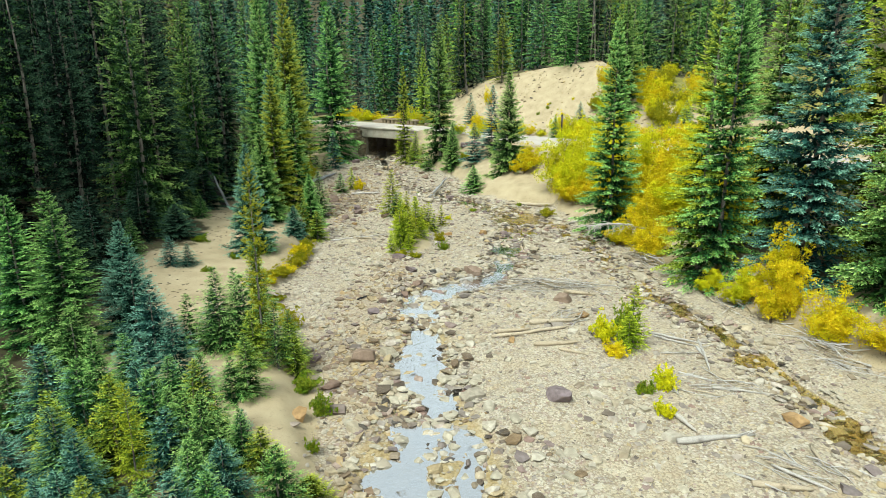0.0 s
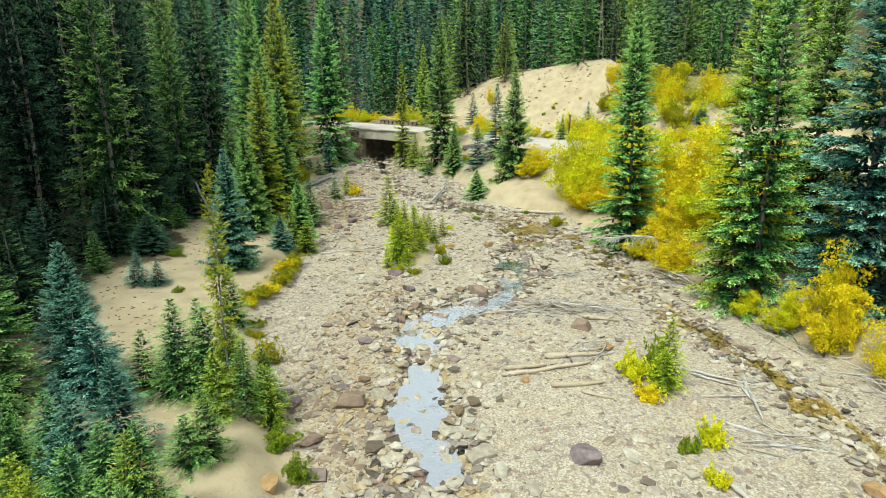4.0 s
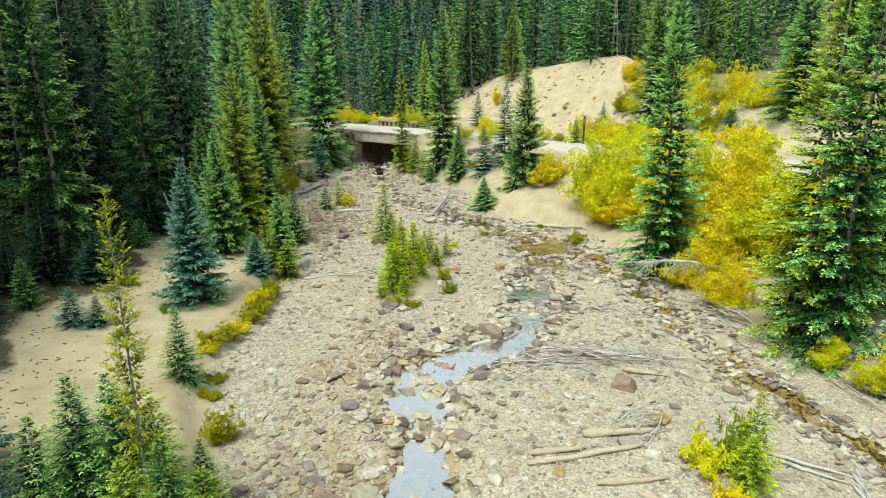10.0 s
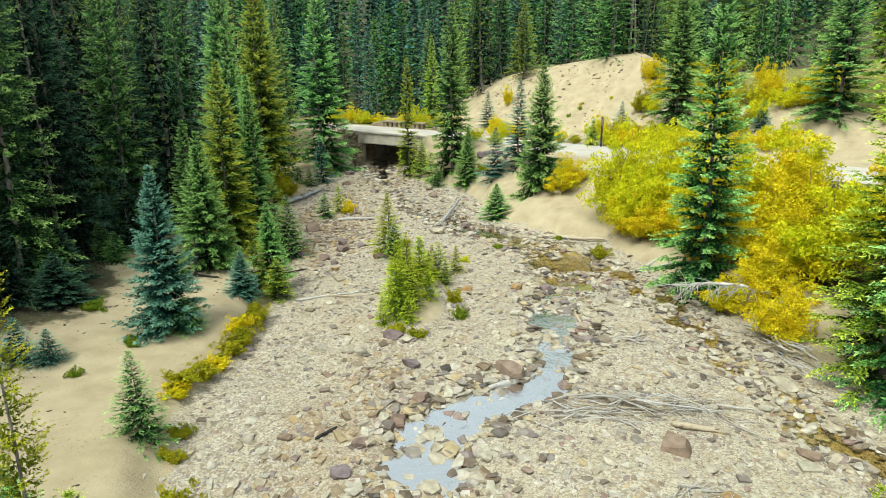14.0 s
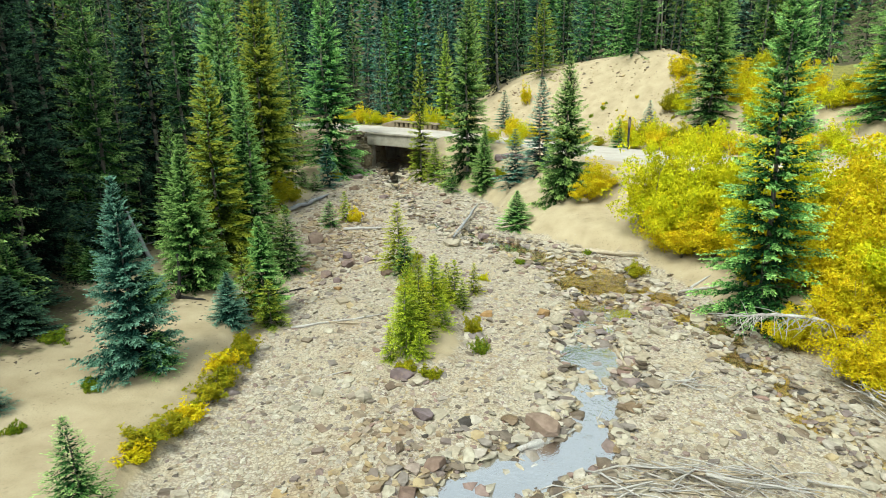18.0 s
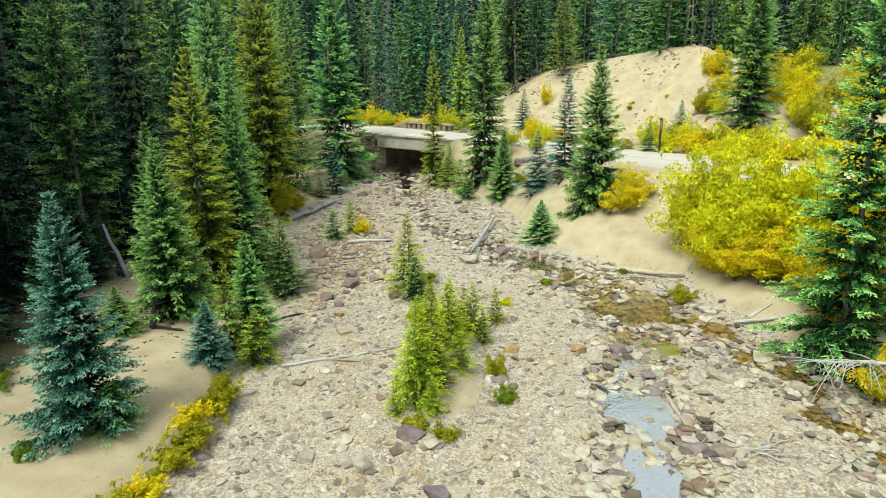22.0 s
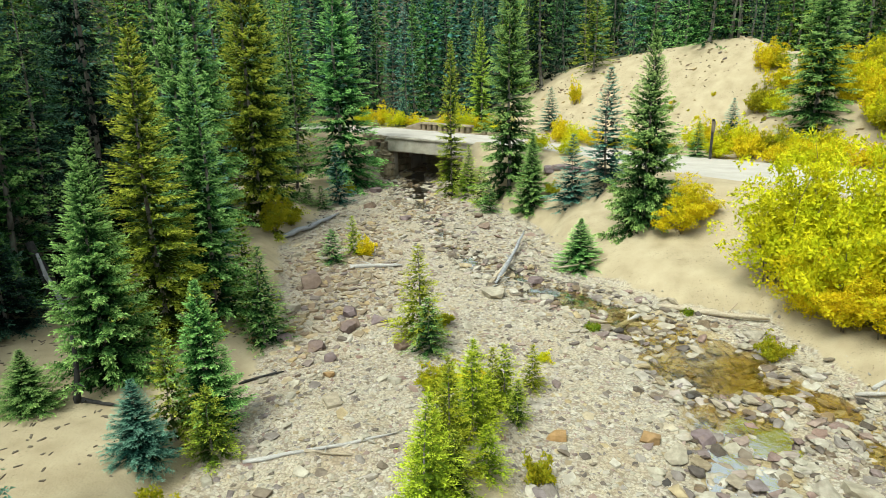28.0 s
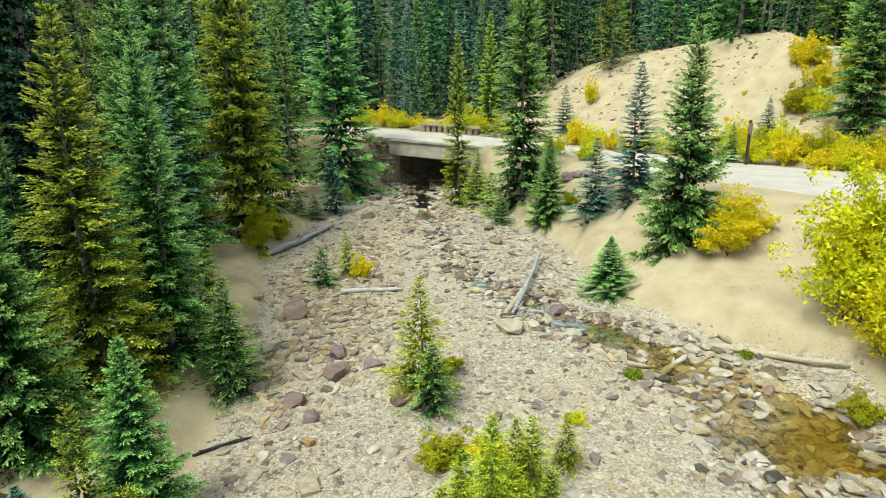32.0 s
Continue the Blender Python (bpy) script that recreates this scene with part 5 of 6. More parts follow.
def gravel(name, n, size, seed, label, edge, shapes, faces, material=None, only_rusty=False):
    rng = np.random.default_rng(seed)
    x, y = bed_spots(rng, n, edge)
    if only_rusty:
        ok = rusty(x, y) > rng.uniform(0.15, 1.0, len(x))
        x, y = x[ok], y[ok]
    m = len(x)
    s = size[0] * (size[1] / size[0]) ** (rng.random(m) ** 1.6)
    s *= np.where(y > 34, 1.2, 1.0)
    ax = stone_axes(rng, m, s)
    v = np.array(shapes)[rng.integers(len(shapes), size=m)] * ax[:, None, :]
    v = turned(v, rng.uniform(0, 6.28, (m, 1)), rng.normal(0, 0.18, (m, 1)), rng.normal(0.08, 0.18, (m, 1)))
    v += np.stack([x, y, land(x, y) + ax[:, 2] * rng.uniform(0.0, 0.55, m)], 1)[:, None, :]
    F = faces[None] + (np.arange(m) * len(shapes[0]))[:, None, None]
    me = sheet(name, v.reshape(-1, 3), F.reshape(-1, 3), material or PEBBLES)
    ob = hang(name, me, ground, label)
    ob["kind"] = "stuff"


gravel("gravel", 122000, (0.024, 0.085), 11, "small pale broken stones", 0.25, FLAKES, FLAKE_FACES)
gravel("cobbles", 9000, (0.05, 0.19), 12, "flat pale and rusty cobbles", 0.2, SMALL, STONE_FACES)
gravel("rusty_cobbles", 110000, (0.045, 0.16), 13, "brown and purple-grey cobbles", 0.2, CHIPS, CHIP_FACES, DARK_GRAVEL, True)


def channel_stones():
    rng = np.random.default_rng(21)
    v_all = []
    for line, n, size in ((MAIN, 9500, (0.045, 0.23)), (SIDE, 3600, (0.045, 0.18))):
        p = np.array(line)[2:]
        k = rng.integers(len(p) - 1, size=n)
        u = rng.random(n)
        c = p[k] + (p[k + 1] - p[k]) * u[:, None]
        off = rng.normal(0, 1, (n, 2)) * (c[:, 2:3] * 0.75 + 0.12)
        keep = np.hypot(off[:, 0], off[:, 1]) > c[:, 2] * rng.uniform(0.0, 0.7, n) * np.where((rough(c[:, 0], c[:, 1], 1.4, 71) > -0.1) & (c[:, 1] > 13), 0.15, 1.0)
        keep &= np.hypot(off[:, 0], off[:, 1]) < 1.9 * c[:, 2] + 0.35
        x, y = (c[:, 0] + off[:, 0])[keep], (c[:, 1] + off[:, 1])[keep]
        m = len(x)
        ax = stone_axes(rng, m, size[0] * (size[1] / size[0]) ** (rng.random(m) ** 1.6), 0.22, 0.46)
        # some stones stand tall enough to break the surface
        ax[:, 2] = np.where(rng.random(m) < np.where((y < 24) | (y > 30), 0.6, 0.4), np.clip((bed(y) - rng.uniform(0.04, 0.10, m) - land(x, y)) / 1.25, ax[:, 2], np.maximum(ax[:, 2], 0.62 * ax[:, 1])), ax[:, 2])
        v = np.array(SMALL)[rng.integers(len(SMALL), size=m)] * ax[:, None, :]
        v = turned(v, rng.uniform(0, 6.28, (m, 1)), rng.normal(0, 0.15, (m, 1)), rng.normal(0, 0.15, (m, 1)))
        v += np.stack([x, y, land(x, y) + ax[:, 2] * rng.uniform(0.3, 1.0, m)], 1)[:, None, :]
        v_all.append(v)
    v = np.concatenate(v_all)
    for name, pick, material, words in (("channel_cobbles", np.arange(len(v)) % 6 > 0, PEBBLES, "pale cobbles along the water"), ("wet_cobbles", np.arange(len(v)) % 6 == 0, WET_STONES, "dark wet cobbles in the water")):
        q = v[pick]
        F = STONE_FACES[None] + (np.arange(len(q)) * len(SMALL[0]))[:, None, None]
        hang(name, sheet(name, q.reshape(-1, 3), F.reshape(-1, 3), material), ground, words)["kind"] = "stuff"


channel_stones()


def mound_stones():
    """Loose stones on the bare slope behind the road."""
    rng = np.random.default_rng(95)
    x, y = rng.uniform(2.5, 17.0, 2600), rng.uniform(50.0, 71.0, 2600)
    d, side, w = along(ROAD, x, y)
    back = np.where(side > 0, d - w, -9)
    ok = (back > 0.8) & (back < 11.0) & (rough(x, y, 1.8, 97) + rng.uniform(-0.6, 0.6, 2600) > 0.1)
    x, y = x[ok], y[ok]
    m = len(x)
    ax = stone_axes(rng, m, 0.045 * 4.0 ** (rng.random(m) ** 2.2), 0.35, 0.6)
    v = turned(np.array(CHIPS)[rng.integers(len(CHIPS), size=m)] * ax[:, None, :], rng.uniform(0, 6.28, (m, 1)), rng.normal(0, 0.2, (m, 1)), rng.normal(0, 0.2, (m, 1)))
    v += np.stack([x, y, land(x, y) + 0.2 * ax[:, 2]], 1)[:, None, :]
    F = CHIP_FACES[None] + (np.arange(m) * 8)[:, None, None]
    hang("slope_stones", sheet("slope_stones", v.reshape(-1, 3), F.reshape(-1, 3), DARK_GRAVEL), ground, "loose brown stones on the sand slope")["kind"] = "stuff"


mound_stones()


def bench_litter():
    """Dead twigs and bark lying on the sand below the forest."""
    rng = np.random.default_rng(99)
    y = rng.uniform(14, 40, 1500)
    dl = rng.uniform(0.6, 7.0, 1500)
    x = np.interp(y, LEFT_Y, LEFT_X) - dl
    ok = rough(x, y, 1.9, 98) + rng.uniform(-0.5, 0.5, 1500) + 0.28 * (dl - 3.6) > 0.1
    x, y = x[ok], y[ok]
    m = len(x)
    ax = np.column_stack([rng.uniform(0.025, 0.10, m), rng.uniform(0.010, 0.03, m), rng.uniform(0.008, 0.016, m)])
    v = turned(np.array(CHIPS)[rng.integers(len(CHIPS), size=m)] * ax[:, None, :], rng.uniform(0, 6.28, (m, 1)), rng.normal(0, 0.08, (m, 1)), rng.normal(0, 0.08, (m, 1)))
    v += np.stack([x, y, land(x, y) + 0.5 * ax[:, 2]], 1)[:, None, :]
    F = CHIP_FACES[None] + (np.arange(m) * 8)[:, None, None]
    hang("forest_litter", sheet("forest_litter", v.reshape(-1, 3), F.reshape(-1, 3), TWIG), ground, "dead twigs and bark scattered on sand")["kind"] = "stuff"


bench_litter()


def rock_meshes():
    """Rounded-edged boulder shapes: jagged lumps, subdivided once and roughened."""
    out = []
    rng = np.random.default_rng(31)
    for k in range(8):
        bm = bmesh.new()
        bmesh.ops.create_cube(bm, size=1.9)
        for v in bm.verts:
            v.co += Vector(rng.uniform(-0.22, 0.12, 3)) * 1.0
        for c in range(10):
            d = Vector(rng.normal(0, 1, 3)).normalized()
            bmesh.ops.bisect_plane(bm, geom=bm.verts[:] + bm.edges[:] + bm.faces[:], plane_co=d * rng.uniform(0.6, 0.92), plane_no=d, clear_outer=True)
            bmesh.ops.holes_fill(bm, edges=bm.edges[:])
        bmesh.ops.dissolve_limit(bm, angle_limit=0.02, verts=bm.verts[:], edges=bm.edges[:])
        bmesh.ops.bevel(bm, geom=bm.edges[:], offset=0.05, segments=1, affect="EDGES", profile=0.6)
        bmesh.ops.triangulate(bm, faces=bm.faces[:])
        for p in bm.verts:
            p.co *= 1 + 0.06 * noise.noise(p.co * 2.5 + Vector((k * 5, 0, 0)))
        me = bpy.data.meshes.new("boulder")
        bm.to_mesh(me)
        bm.free()
        me.materials.append(PALE_ROCK)
        out.append(me)
    return out


ROCKS = rock_meshes()
ROCK_LOOK = {"red": (RED_ROCK, "reddish brown angular boulder"), "purple": (PURPLE_ROCK, "dull purple-grey boulder"),
             "rust": (RUST_ROCK, "rust-orange stained rock"), "pale": (PALE_ROCK, "pale tan slab of rock")}


def boulder(x, y, r, kind, k):
    ob = new("boulder", ROCKS[k % 8])
    h = 0.62 if kind != "pale" else 0.45
    ob.matrix_basis = pose(x, y, height(x, y) + r * h * 0.45, (k * 37) % 21 - 10, (k * 53) % 19 - 9, (k * 71) % 360) @ Matrix.Diagonal((r * 1.12, r * 0.8, r * h, 1))
    ob.material_slots[0].link = "OBJECT"
    ob.material_slots[0].material = ROCK_LOOK[kind][0]
    return tagged(ob, ROCK_LOOK[kind][1] + " lying in the stream bed", "rock", "boulders in the stream bed")


boulder(-2.36, 16.28, 0.41, "red", 0)
boulder(-1.63, 16.89, 0.32, "pale", 1)
boulder(2.94, 13.99, 0.34, "purple", 2)
boulder(0.70, 14.26, 0.29, "pale", 3)
boulder(8.30, 12.82, 0.30, "rust", 4)
boulder(9.12, 12.80, 0.30, "pale", 5)
boulder(-3.00, 14.76, 0.23, "red", 6)
boulder(-3.48, 13.10, 0.22, "rust", 7)
boulder(-1.30, 11.58, 0.18, "pale", 8)
boulder(2.10, 17.33, 0.16, "rust", 9)
boulder(1.29, 24.07, 0.37, "red", 10)
boulder(4.38, 20.70, 0.35, "red", 11)
boulder(4.63, 18.90, 0.21, "rust", 12)
boulder(-3.75, 16.47, 0.22, "purple", 14)
boulder(-1.28, 24.61, 0.24, "purple", 15)
boulder(-0.93, 22.78, 0.23, "red", 16)
boulder(-3.35, 16.86, 0.19, "pale", 17)
boulder(-4.07, 17.00, 0.17, "purple", 18)
boulder(-1.47, 22.08, 0.23, "red", 19)
boulder(8.03, 23.44, 0.31, "pale", 22)
boulder(-2.41, 20.00, 0.20, "purple", 23)
boulder(-1.33, 20.25, 0.15, "rust", 24)
boulder(-1.36, 19.32, 0.16, "rust", 25)
boulder(-2.13, 20.94, 0.19, "red", 26)
boulder(0.37, 22.65, 0.25, "pale", 27)
boulder(0.01, 19.13, 0.18, "pale", 28)
boulder(-4.59, 21.25, 0.15, "pale", 29)
boulder(6.95, 20.53, 0.20, "red", 30)
boulder(-6.97, 38.97, 0.45, "red", 32)
boulder(3.23, 30.73, 0.26, "purple", 32)
boulder(2.14, 30.52, 0.24, "rust", 33)
boulder(2.49, 29.99, 0.25, "pale", 34)
boulder(-1.93, 26.33, 0.24, "purple", 35)
boulder(-1.46, 26.03, 0.21, "pale", 36)
boulder(4.68, 29.05, 0.23, "pale", 37)
boulder(5.29, 29.13, 0.25, "pale", 38)
boulder(6.87, 30.26, 0.29, "pale", 39)
boulder(6.97, 28.76, 0.23, "pale", 40)
boulder(-5.49, 34.30, 0.29, "red", 41)
boulder(-4.91, 35.45, 0.29, "red", 42)
boulder(0.36, 30.63, 0.18, "rust", 43)
boulder(0.30, 28.59, 0.14, "red", 44)
boulder(-2.75, 25.50, 0.23, "pale", 45)
boulder(3.14, 26.53, 0.16, "pale", 46)
boulder(3.14, 28.82, 0.19, "pale", 47)
boulder(3.27, 28.16, 0.18, "pale", 48)
boulder(-6.94, 36.75, 0.33, "pale", 49)
boulder(-5.11, 36.46, 0.29, "purple", 50)
boulder(-4.89, 35.68, 0.25, "red", 51)
boulder(-5.53, 34.36, 0.26, "red", 52)
boulder(-4.13, 35.91, 0.24, "purple", 53)
boulder(-3.17, 34.45, 0.25, "red", 54)
boulder(-0.80, 38.10, 0.42, "pale", 55)
boulder(0.60, 39.73, 0.28, "purple", 56)
boulder(1.81, 36.85, 0.25, "pale", 57)
boulder(4.00, 36.34, 0.27, "pale", 58)
boulder(3.70, 36.58, 0.14, "pale", 59)
boulder(3.20, 36.24, 0.23, "pale", 60)
boulder(-3.89, 49.11, 0.33, "red", 61)
boulder(-1.50, 48.17, 0.24, "red", 62)
boulder(-1.22, 46.19, 0.25, "red", 63)
boulder(4.22, 34.63, 0.19, "pale", 64)
boulder(4.36, 34.27, 0.23, "pale", 65)
boulder(-7.39, 53.55, 0.35, "purple", 66)
boulder(-7.00, 50.06, 0.34, "red", 67)
boulder(-4.65, 55.56, 0.53, "pale", 68)
boulder(6.16, 35.57, 0.28, "pale", 69)
boulder(-4.99, 33.72, 0.21, "purple", 70)
boulder(-4.78, 32.82, 0.14, "rust", 71)
boulder(-5.04, 51.18, 0.32, "pale", 72)
boulder(-6.30, 51.46, 0.36, "pale", 73)
boulder(-4.95, 47.69, 0.26, "purple", 74)
boulder(-2.26, 46.18, 0.29, "pale", 75)
boulder(-6.54, 35.32, 0.20, "rust", 76)
boulder(-7.32, 34.40, 0.15, "rust", 77)
boulder(-7.68, 37.52, 0.26, "purple", 78)
boulder(-6.51, 34.71, 0.19, "purple", 79)
for k, (x, y) in enumerate(((3.3, 47.6), (3.0, 48.2), (3.6, 48.0), (2.3, 49.4), (2.7, 48.9), (1.9, 49.7), (3.9, 47.2))):
    boulder(x, y, 0.26 + 0.05 * (k % 3), "purple", 80 + k)


# ---- driftwood -------------------------------------------------------------
def drift_log(x0, y0, x1, y1, r, material, k, lift=(0.0, 0.0), name="log", words="weathered log lying on the gravel"):
    rng = np.random.default_rng(500 + k)
    a, b = np.array([x0, y0]), np.array([x1, y1])
    ln = float(np.hypot(*(b - a)))
    t = np.linspace(0, 1, 9)
    pts = a + (b - a) * t[:, None] + np.outer(np.sin(t * 3.1), rng.normal(0, 0.02 * min(ln, 2.0), 2))
    za, zb = height(x0, y0) + r * 0.7 + lift[0], height(x1, y1) + r * 0.7 + lift[1]
    z = za + (zb - za) * t + rng.normal(0, 0.006 * ln, 9) * np.sin(t * 3.1)
    z = np.maximum(z, np.array([height(p[0], p[1]) for p in pts]) + r * 0.35)
    P = np.column_stack([pts, z])
    org = P[0].copy()
    rad = 0.8 * r * np.linspace(1.1, 0.55, 9) * rng.uniform(0.82, 1.15, 9)
    rad[0] *= rng.uniform(0.45, 0.9)
    rad[-1] *= 0.4
    root = base(name, Matrix.Translation(org), {"GREY": "bluish grey ", "DRIFT": "silver grey ", "TAN": "pale tan ", "CHAR": "charred black "}[
        "GREY" if material is GREY_WOOD else "DRIFT" if material is DRIFT else "TAN" if material is TAN_WOOD else "CHAR"] + words, "driftwood", "driftwood in the stream bed")
    hang("stem", sheet("stem", *tube(P - org, rad, 9, k, 0.16), material, True), root)
    for j in range(int(rng.integers(1, 4)) if ln > 0.9 else 0):
        i = int(rng.integers(2, 8))
        d = np.append(rng.normal(0, 1, 2), 0.5)
        d *= rng.uniform(0.12, 0.3) * min(ln, 2.0) / np.linalg.norm(d)
        hang("branch_stub", sheet("branch_stub", *tube([P[i] - org, P[i] - org + d * 0.6, P[i] - org + d], [rad[i] * 0.42, rad[i] * 0.3, rad[i] * 0.12], 6, j), material, True), root)
    return root


drift_log(-9.55, 43.81, -8.29, 48.36, 0.146, GREY_WOOD, 0)
drift_log(-6.02, 40.61, -4.15, 40.89, 0.106, DRIFT, 1)
drift_log(4.04, 37.43, 6.78, 36.19, 0.127, TAN_WOOD, 2)
drift_log(1.90, 36.47, 2.72, 36.76, 0.074, TAN_WOOD, 3)
drift_log(2.64, 36.44, 3.49, 37.12, 0.121, DRIFT, 4)
drift_log(-5.51, 29.33, -2.74, 30.45, 0.052, DRIFT, 5)
drift_log(-4.66, 29.70, -3.52, 29.66, 0.043, TAN_WOOD, 6)
drift_log(3.82, 28.39, 3.84, 25.47, 0.056, TAN_WOOD, 7)
drift_log(7.00, 32.45, 8.27, 31.82, 0.071, DRIFT, 8)
drift_log(7.40, 32.54, 8.06, 32.55, 0.056, DRIFT, 9)
drift_log(2.80, 18.45, 4.39, 18.50, 0.114, TAN_WOOD, 10)
drift_log(1.63, 17.91, 2.80, 18.05, 0.086, TAN_WOOD, 11)
drift_log(2.73, 16.95, 4.12, 17.03, 0.091, TAN_WOOD, 12)
drift_log(3.42, 16.64, 4.13, 16.24, 0.061, TAN_WOOD, 13)
drift_log(6.60, 17.81, 7.63, 16.98, 0.049, DRIFT, 14)
drift_log(7.63, 16.98, 7.63, 16.09, 0.046, DRIFT, 15)
drift_log(6.39, 16.48, 7.78, 16.59, 0.033, DRIFT, 16)
drift_log(0.71, 23.46, 2.80, 24.80, 0.103, DRIFT, 17)
drift_log(4.54, 21.57, 5.65, 21.19, 0.093, TAN_WOOD, 18)
drift_log(5.20, 12.03, 7.06, 12.26, 0.088, DRIFT, 19)
drift_log(6.50, 18.03, 7.98, 17.06, 0.054, DRIFT, 20)
drift_log(7.85, 17.36, 7.33, 15.31, 0.052, DRIFT, 21)
drift_log(6.05, 15.25, 6.00, 14.08, 0.085, DRIFT, 22)
drift_log(5.52, 13.19, 5.78, 12.40, 0.075, DRIFT, 23)
drift_log(7.05, 14.44, 8.45, 14.06, 0.052, DRIFT, 24)
drift_log(6.47, 15.32, 7.19, 14.75, 0.047, DRIFT, 25)
drift_log(6.86, 11.17, 7.64, 10.22, 0.047, DRIFT, 26)
drift_log(6.11, 10.50, 7.20, 10.26, 0.090, TAN_WOOD, 27)
drift_log(1.52, 17.61, 3.96, 17.96, 0.088, TAN_WOOD, 28)
drift_log(-3.12, 21.12, -2.75, 21.65, 0.050, CHAR, 29)
drift_log(-6.80, 32.30, -5.93, 32.96, 0.045, CHAR, 31)
drift_log(-9.38, 30.35, -8.41, 30.26, 0.059, CHAR, 34)
drift_log(-3.81, 26.42, -3.36, 26.69, 0.028, DRIFT, 35)
drift_log(8.79, 25.51, 9.29, 24.07, 0.058, TAN_WOOD, 37)
# the leaning half-burnt trunk by the upper pool
drift_log(-0.75, 38.8, 0.45, 44.4, 0.105, GREY_WOOD, 60, (0.1, 0.30), "log", "half-burnt log propped on stones")
drift_log(-0.95, 38.9, -0.2, 41.2, 0.11, TAN_WOOD, 61, (0.05, 0.15))
drift_log(1.3, 40.6, 3.1, 40.4, 0.06, TAN_WOOD, 62)


def stick_pile(name, x, y, wide, deep, n, long, turn, seed, label, high=0.35):
    """A tangle of bleached sticks."""
    rng = np.random.default_rng(seed)
    z0 = height(x, y)
    pile = base(name, Matrix.Translation((x, y, z0)), label, "driftwood", "driftwood in the stream bed")
    for k in range(n):
        c = np.array([rng.normal(0, wide * 0.33), rng.normal(0, deep * 0.33)])
        a = turn + rng.normal(0, 0.42)
        ln = long * rng.uniform(0.35, 1.0)
        d = np.array([math.cos(a), math.sin(a)]) * ln / 2
        lay = high * rng.random() * math.exp(-((c[0] / wide) ** 2 + (c[1] / deep) ** 2) * 3) + 0.02
        bend = rng.normal(0, 0.05 * ln, 2)
        pts = []
        for u in (-1, -0.3, 0.4, 1):
            px, py = c + d * u + bend * (1 - u * u)
            pts.append((px, py, height(x + px, y + py) - z0 + lay + rng.normal(0, 0.03)))
        r = rng.uniform(0.009, 0.024) * (1.9 if k % 9 == 0 else 1.0)
        hang("stick", sheet("stick", *tube(pts, [r, r * 0.9, r * 0.7, r * 0.3], 5, k, 0.1), DRIFT if k % 5 else TAN_WOOD, True), pile)
    return pile


stick_pile("driftwood_pile", 3.9, 22.2, 4.2, 0.9, 70, 1.9, -0.1, 1, "tangled pile of bleached sticks and branches")
stick_pile("driftwood_pile", 4.3, 18.8, 0.9, 0.8, 22, 0.9, 0.5, 2, "small heap of grey sticks against a log", 0.25)
stick_pile("driftwood_pile", 5.2, 26.0, 1.0, 0.6, 16, 0.9, 0.2, 3, "small heap of bleached twigs", 0.12)
stick_pile("driftwood_pile", 8.9, 24.9, 0.8, 2.6, 40, 1.3, 1.9, 4, "dead grey brush under the willows", 0.5)
stick_pile("driftwood_pile", 7.2, 14.6, 1.6, 1.0, 18, 1.4, -0.4, 5, "scattered bleached sticks on gravel", 0.1)
stick_pile("driftwood_pile", 7.4, 11.0, 1.6, 0.7, 18, 1.2, -0.7, 6, "scattered bleached sticks on gravel", 0.12)
stick_pile("driftwood_pile", 11.3, 16.5, 1.0, 3.0, 40, 1.4, 2.2, 7, "dead brush along the bank's foot", 0.4)
stick_pile("driftwood_pile", -0.5, 38.9, 0.5, 0.4, 18, 0.6, 0.9, 8, "splayed grey roots of a fallen trunk", 0.4)
stick_pile("driftwood_pile", 1.4, 23.0, 1.0, 0.5, 10, 1.3, 0.3, 9, "sticks caught across the stream", 0.15)
stick_pile("driftwood_pile", 10.2, 20.6, 0.8, 2.4, 26, 1.2, 2.1, 10, "dead brush along the bank's foot", 0.35)


def dead_spruce():
    """A fallen silver spruce, its bare twigs hanging towards the water."""
    rng = np.random.default_rng(77)
    z0 = height(9.3, 27.0)
    tree = base("fallen_tree", Matrix.Translation((9.3, 27.0, z0)), "fallen dead spruce with bare silver twigs", "driftwood")
    P = np.array([(0, 0, 0.7), (-0.8, 0.35, 0.85), (-1.6, 0.7, 0.8), (-2.4, 1.1, 0.6)])
    hang("stem", sheet("stem", *tube(P, [0.07, 0.055, 0.04, 0.015], 7, 3, 0.08), DRIFT, True), tree)
    for k in range(70):
        u = rng.uniform(0.1, 1.0)
        p = np.array([np.interp(u, (0, 0.33, 0.67, 1), P[:, c]) for c in range(3)])
        d = np.array([rng.normal(-0.35, 0.3), rng.normal(0, 0.5), rng.normal(-0.25, 0.25)]) * rng.uniform(0.5, 1.0)
        hang("twig", sheet("twig", *tube([p, p + d * 0.5 + [0, 0, 0.04], p + d], [0.012, 0.009, 0.004], 4, k), DRIFT), tree)


dead_spruce()


def burnt_snag(x, y, h, r, lean, k, label, material=CHAR):
    rng = np.random.default_rng(900 + k)
    t = np.linspace(0, 1, 7)
    P = np.column_stack([lean[0] * t + rng.normal(0, 0.02, 7), lean[1] * t + rng.normal(0, 0.02, 7), h * t - 0.1])
    snag = base("snag", Matrix.Translation((x, y, height(x, y))), label, "dead tree")
    hang("stem", sheet("stem", *tube(P, r * np.linspace(1.2, 0.55, 7), 8, k, 0.14), material, True), snag)
    for j in range(3):
        i = 2 + j
        d = np.array([rng.normal(0, 0.2), rng.normal(0, 0.2), 0.1])
        hang("branch_stub", sheet("branch_stub", *tube([P[i], P[i] + d], [r * 0.35, r * 0.12], 5, j), material, True), snag)


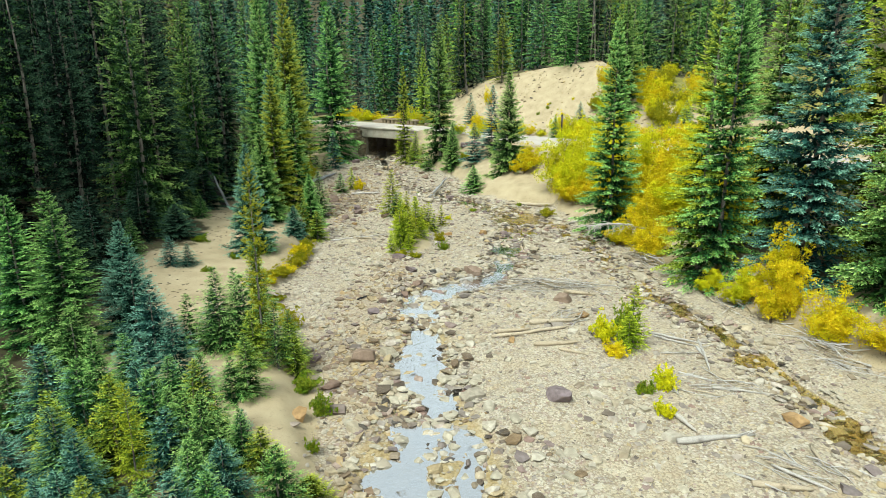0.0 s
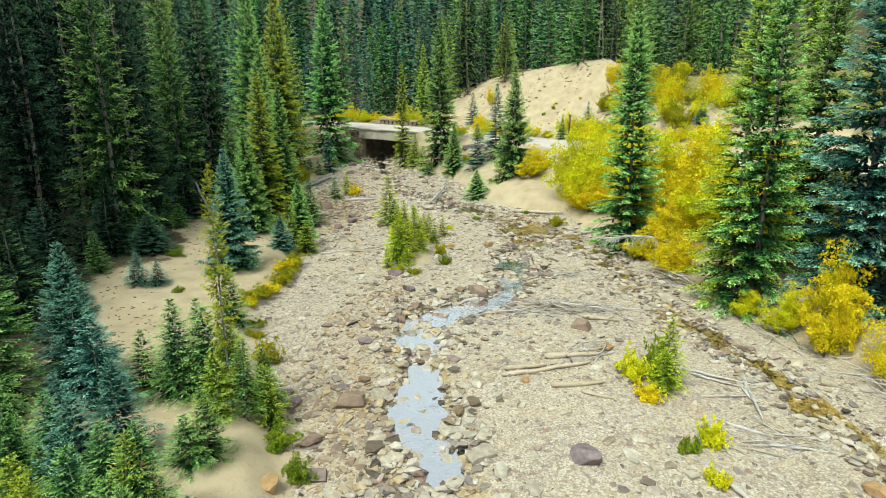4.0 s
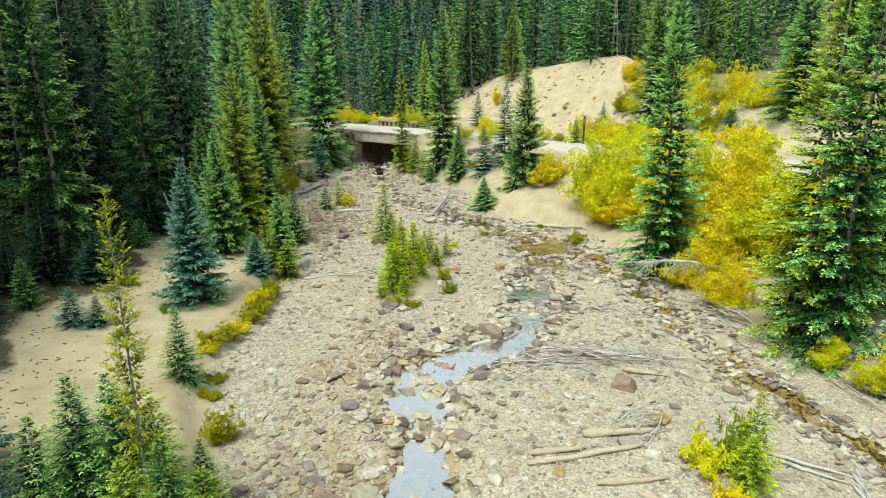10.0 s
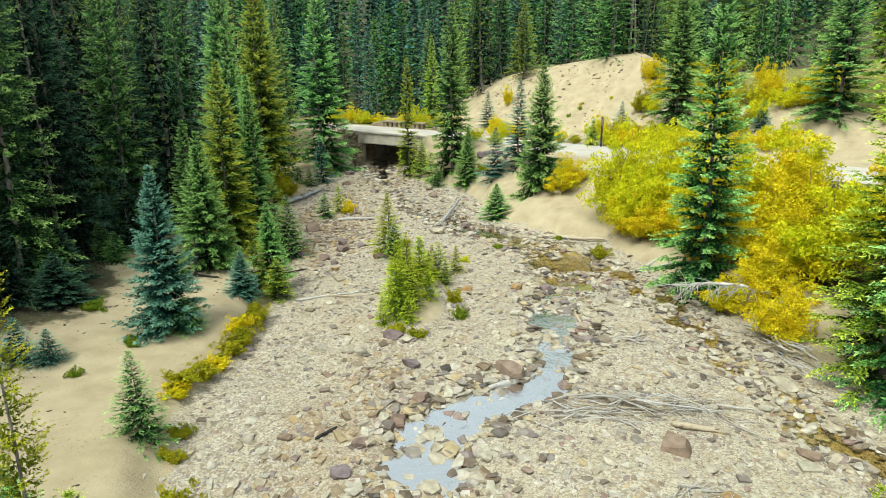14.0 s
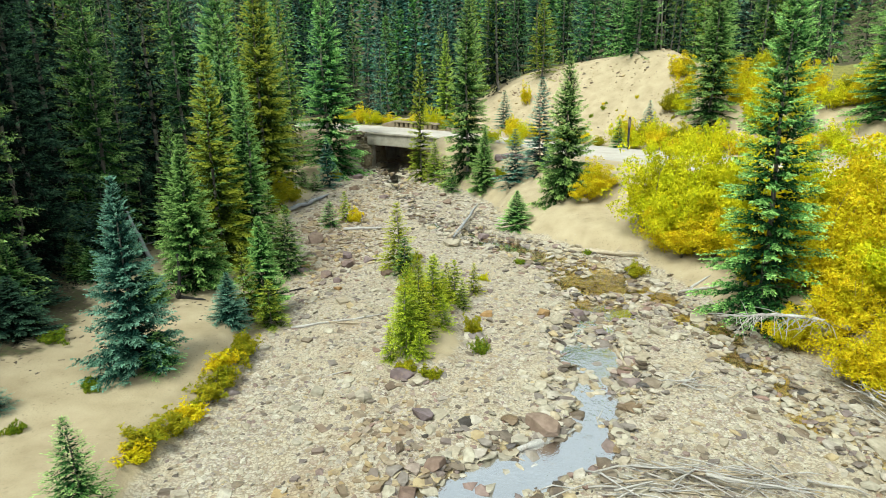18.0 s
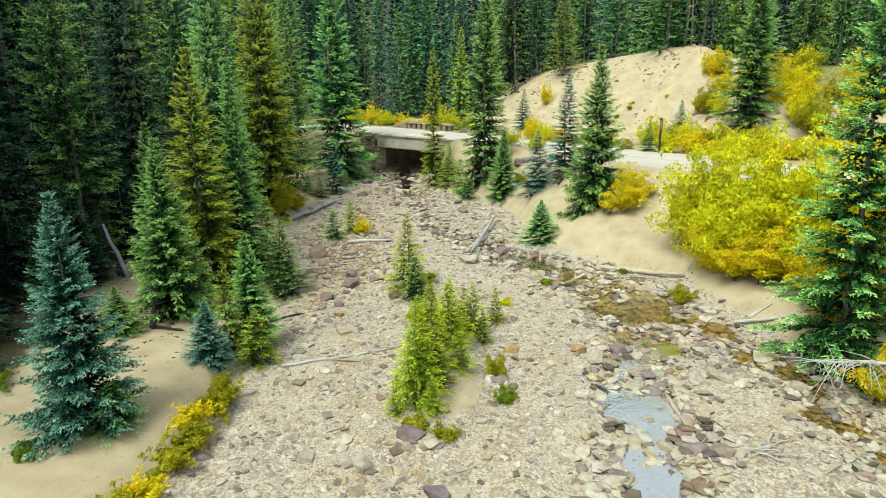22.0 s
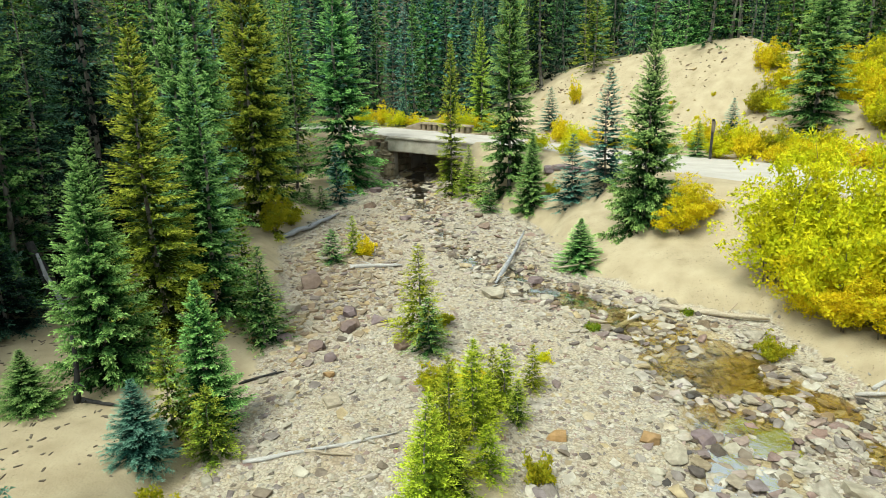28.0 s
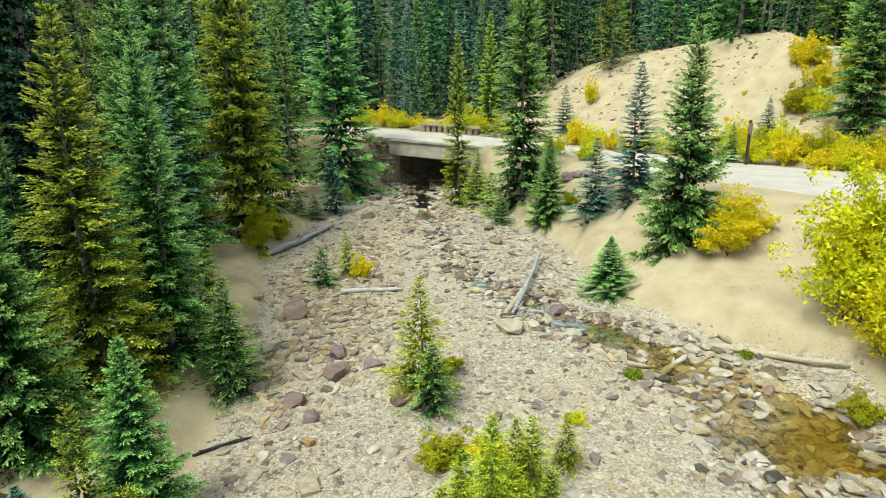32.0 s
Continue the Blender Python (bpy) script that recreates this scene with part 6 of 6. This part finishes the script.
burnt_snag(-9.25, 30.3, 1.55, 0.06, (0.1, 0.0), 1, "thin burnt snag standing on the sandy bench")
burnt_snag(-12.3, 34.3, 2.1, 0.17, (-0.8, 0.2), 2, "leaning charred stump with grey streaks")
burnt_snag(-12.0, 34.1, 1.9, 0.07, (-0.75, 0.1), 3, "leaning grey split trunk", GREY_WOOD)
burnt_snag(15.4, 64.9, 5.0, 0.09, (0.2, 0.1), 4, "dead grey trunk at the forest edge", BARK)
burnt_snag(15.9, 64.9, 6.0, 0.075, (-0.3, 0.1), 5, "dead grey trunk at the forest edge", BARK)
burnt_snag(16.4, 64.2, 5.0, 0.06, (0.35, 0.0), 6, "thin dead grey trunk at the forest edge", BARK)


def road_post():
    post = base("marker_post", Matrix.Translation((10.15, 51.7, height(10.15, 51.7))), "dark weathered wooden marker post beside the road", "post")
    solid("shaft", box(-0.06, 0.06, -0.06, 0.06, -0.2, 2.0, 0.015, 4, 0.008), CHAR, post)
    solid("plate", box(-0.09, 0.09, -0.085, -0.062, 1.35, 1.9, 0.005, 5, 0.002), TWIG, post, "plain brown board")


road_post()


# ---- single stones of the bed ----------------------------------------------
def single_stones(n):
    rng = np.random.default_rng(41)
    meshes = []
    for v in CHIPS:
        me = sheet("stone", v, CHIP_FACES, COBBLE)
        meshes.append(me)
    dark = [me.copy() for me in meshes]
    for me in dark:
        me.materials[0] = DARK_GRAVEL_SINGLE
    x, y = bed_spots(rng, n * 8, 0.1, 9.0, 55.0, 1.0)
    red = rusty(x, y) > rng.uniform(0.2, 0.9, len(x))
    order = np.concatenate([np.flatnonzero(red)[: n // 3], np.flatnonzero(~red)[: n - n // 3]])
    for k in order:
        s = (0.11 if red[k] else 0.105) * (2.3 ** (rng.random() ** 1.8))
        ob = hang("stone", (dark if red[k] else meshes)[k % len(meshes)], ground)
        ob.matrix_basis = pose(x[k], y[k], height(x[k], y[k]) + 0.10 * s, rng.normal(0, 9), rng.normal(0, 9), rng.uniform(0, 360)) @ Matrix.Diagonal(
            (s * rng.uniform(0.9, 1.25), s * rng.uniform(0.55, 0.95), s * rng.uniform(0.28, 0.5), 1))


single_stones(300)
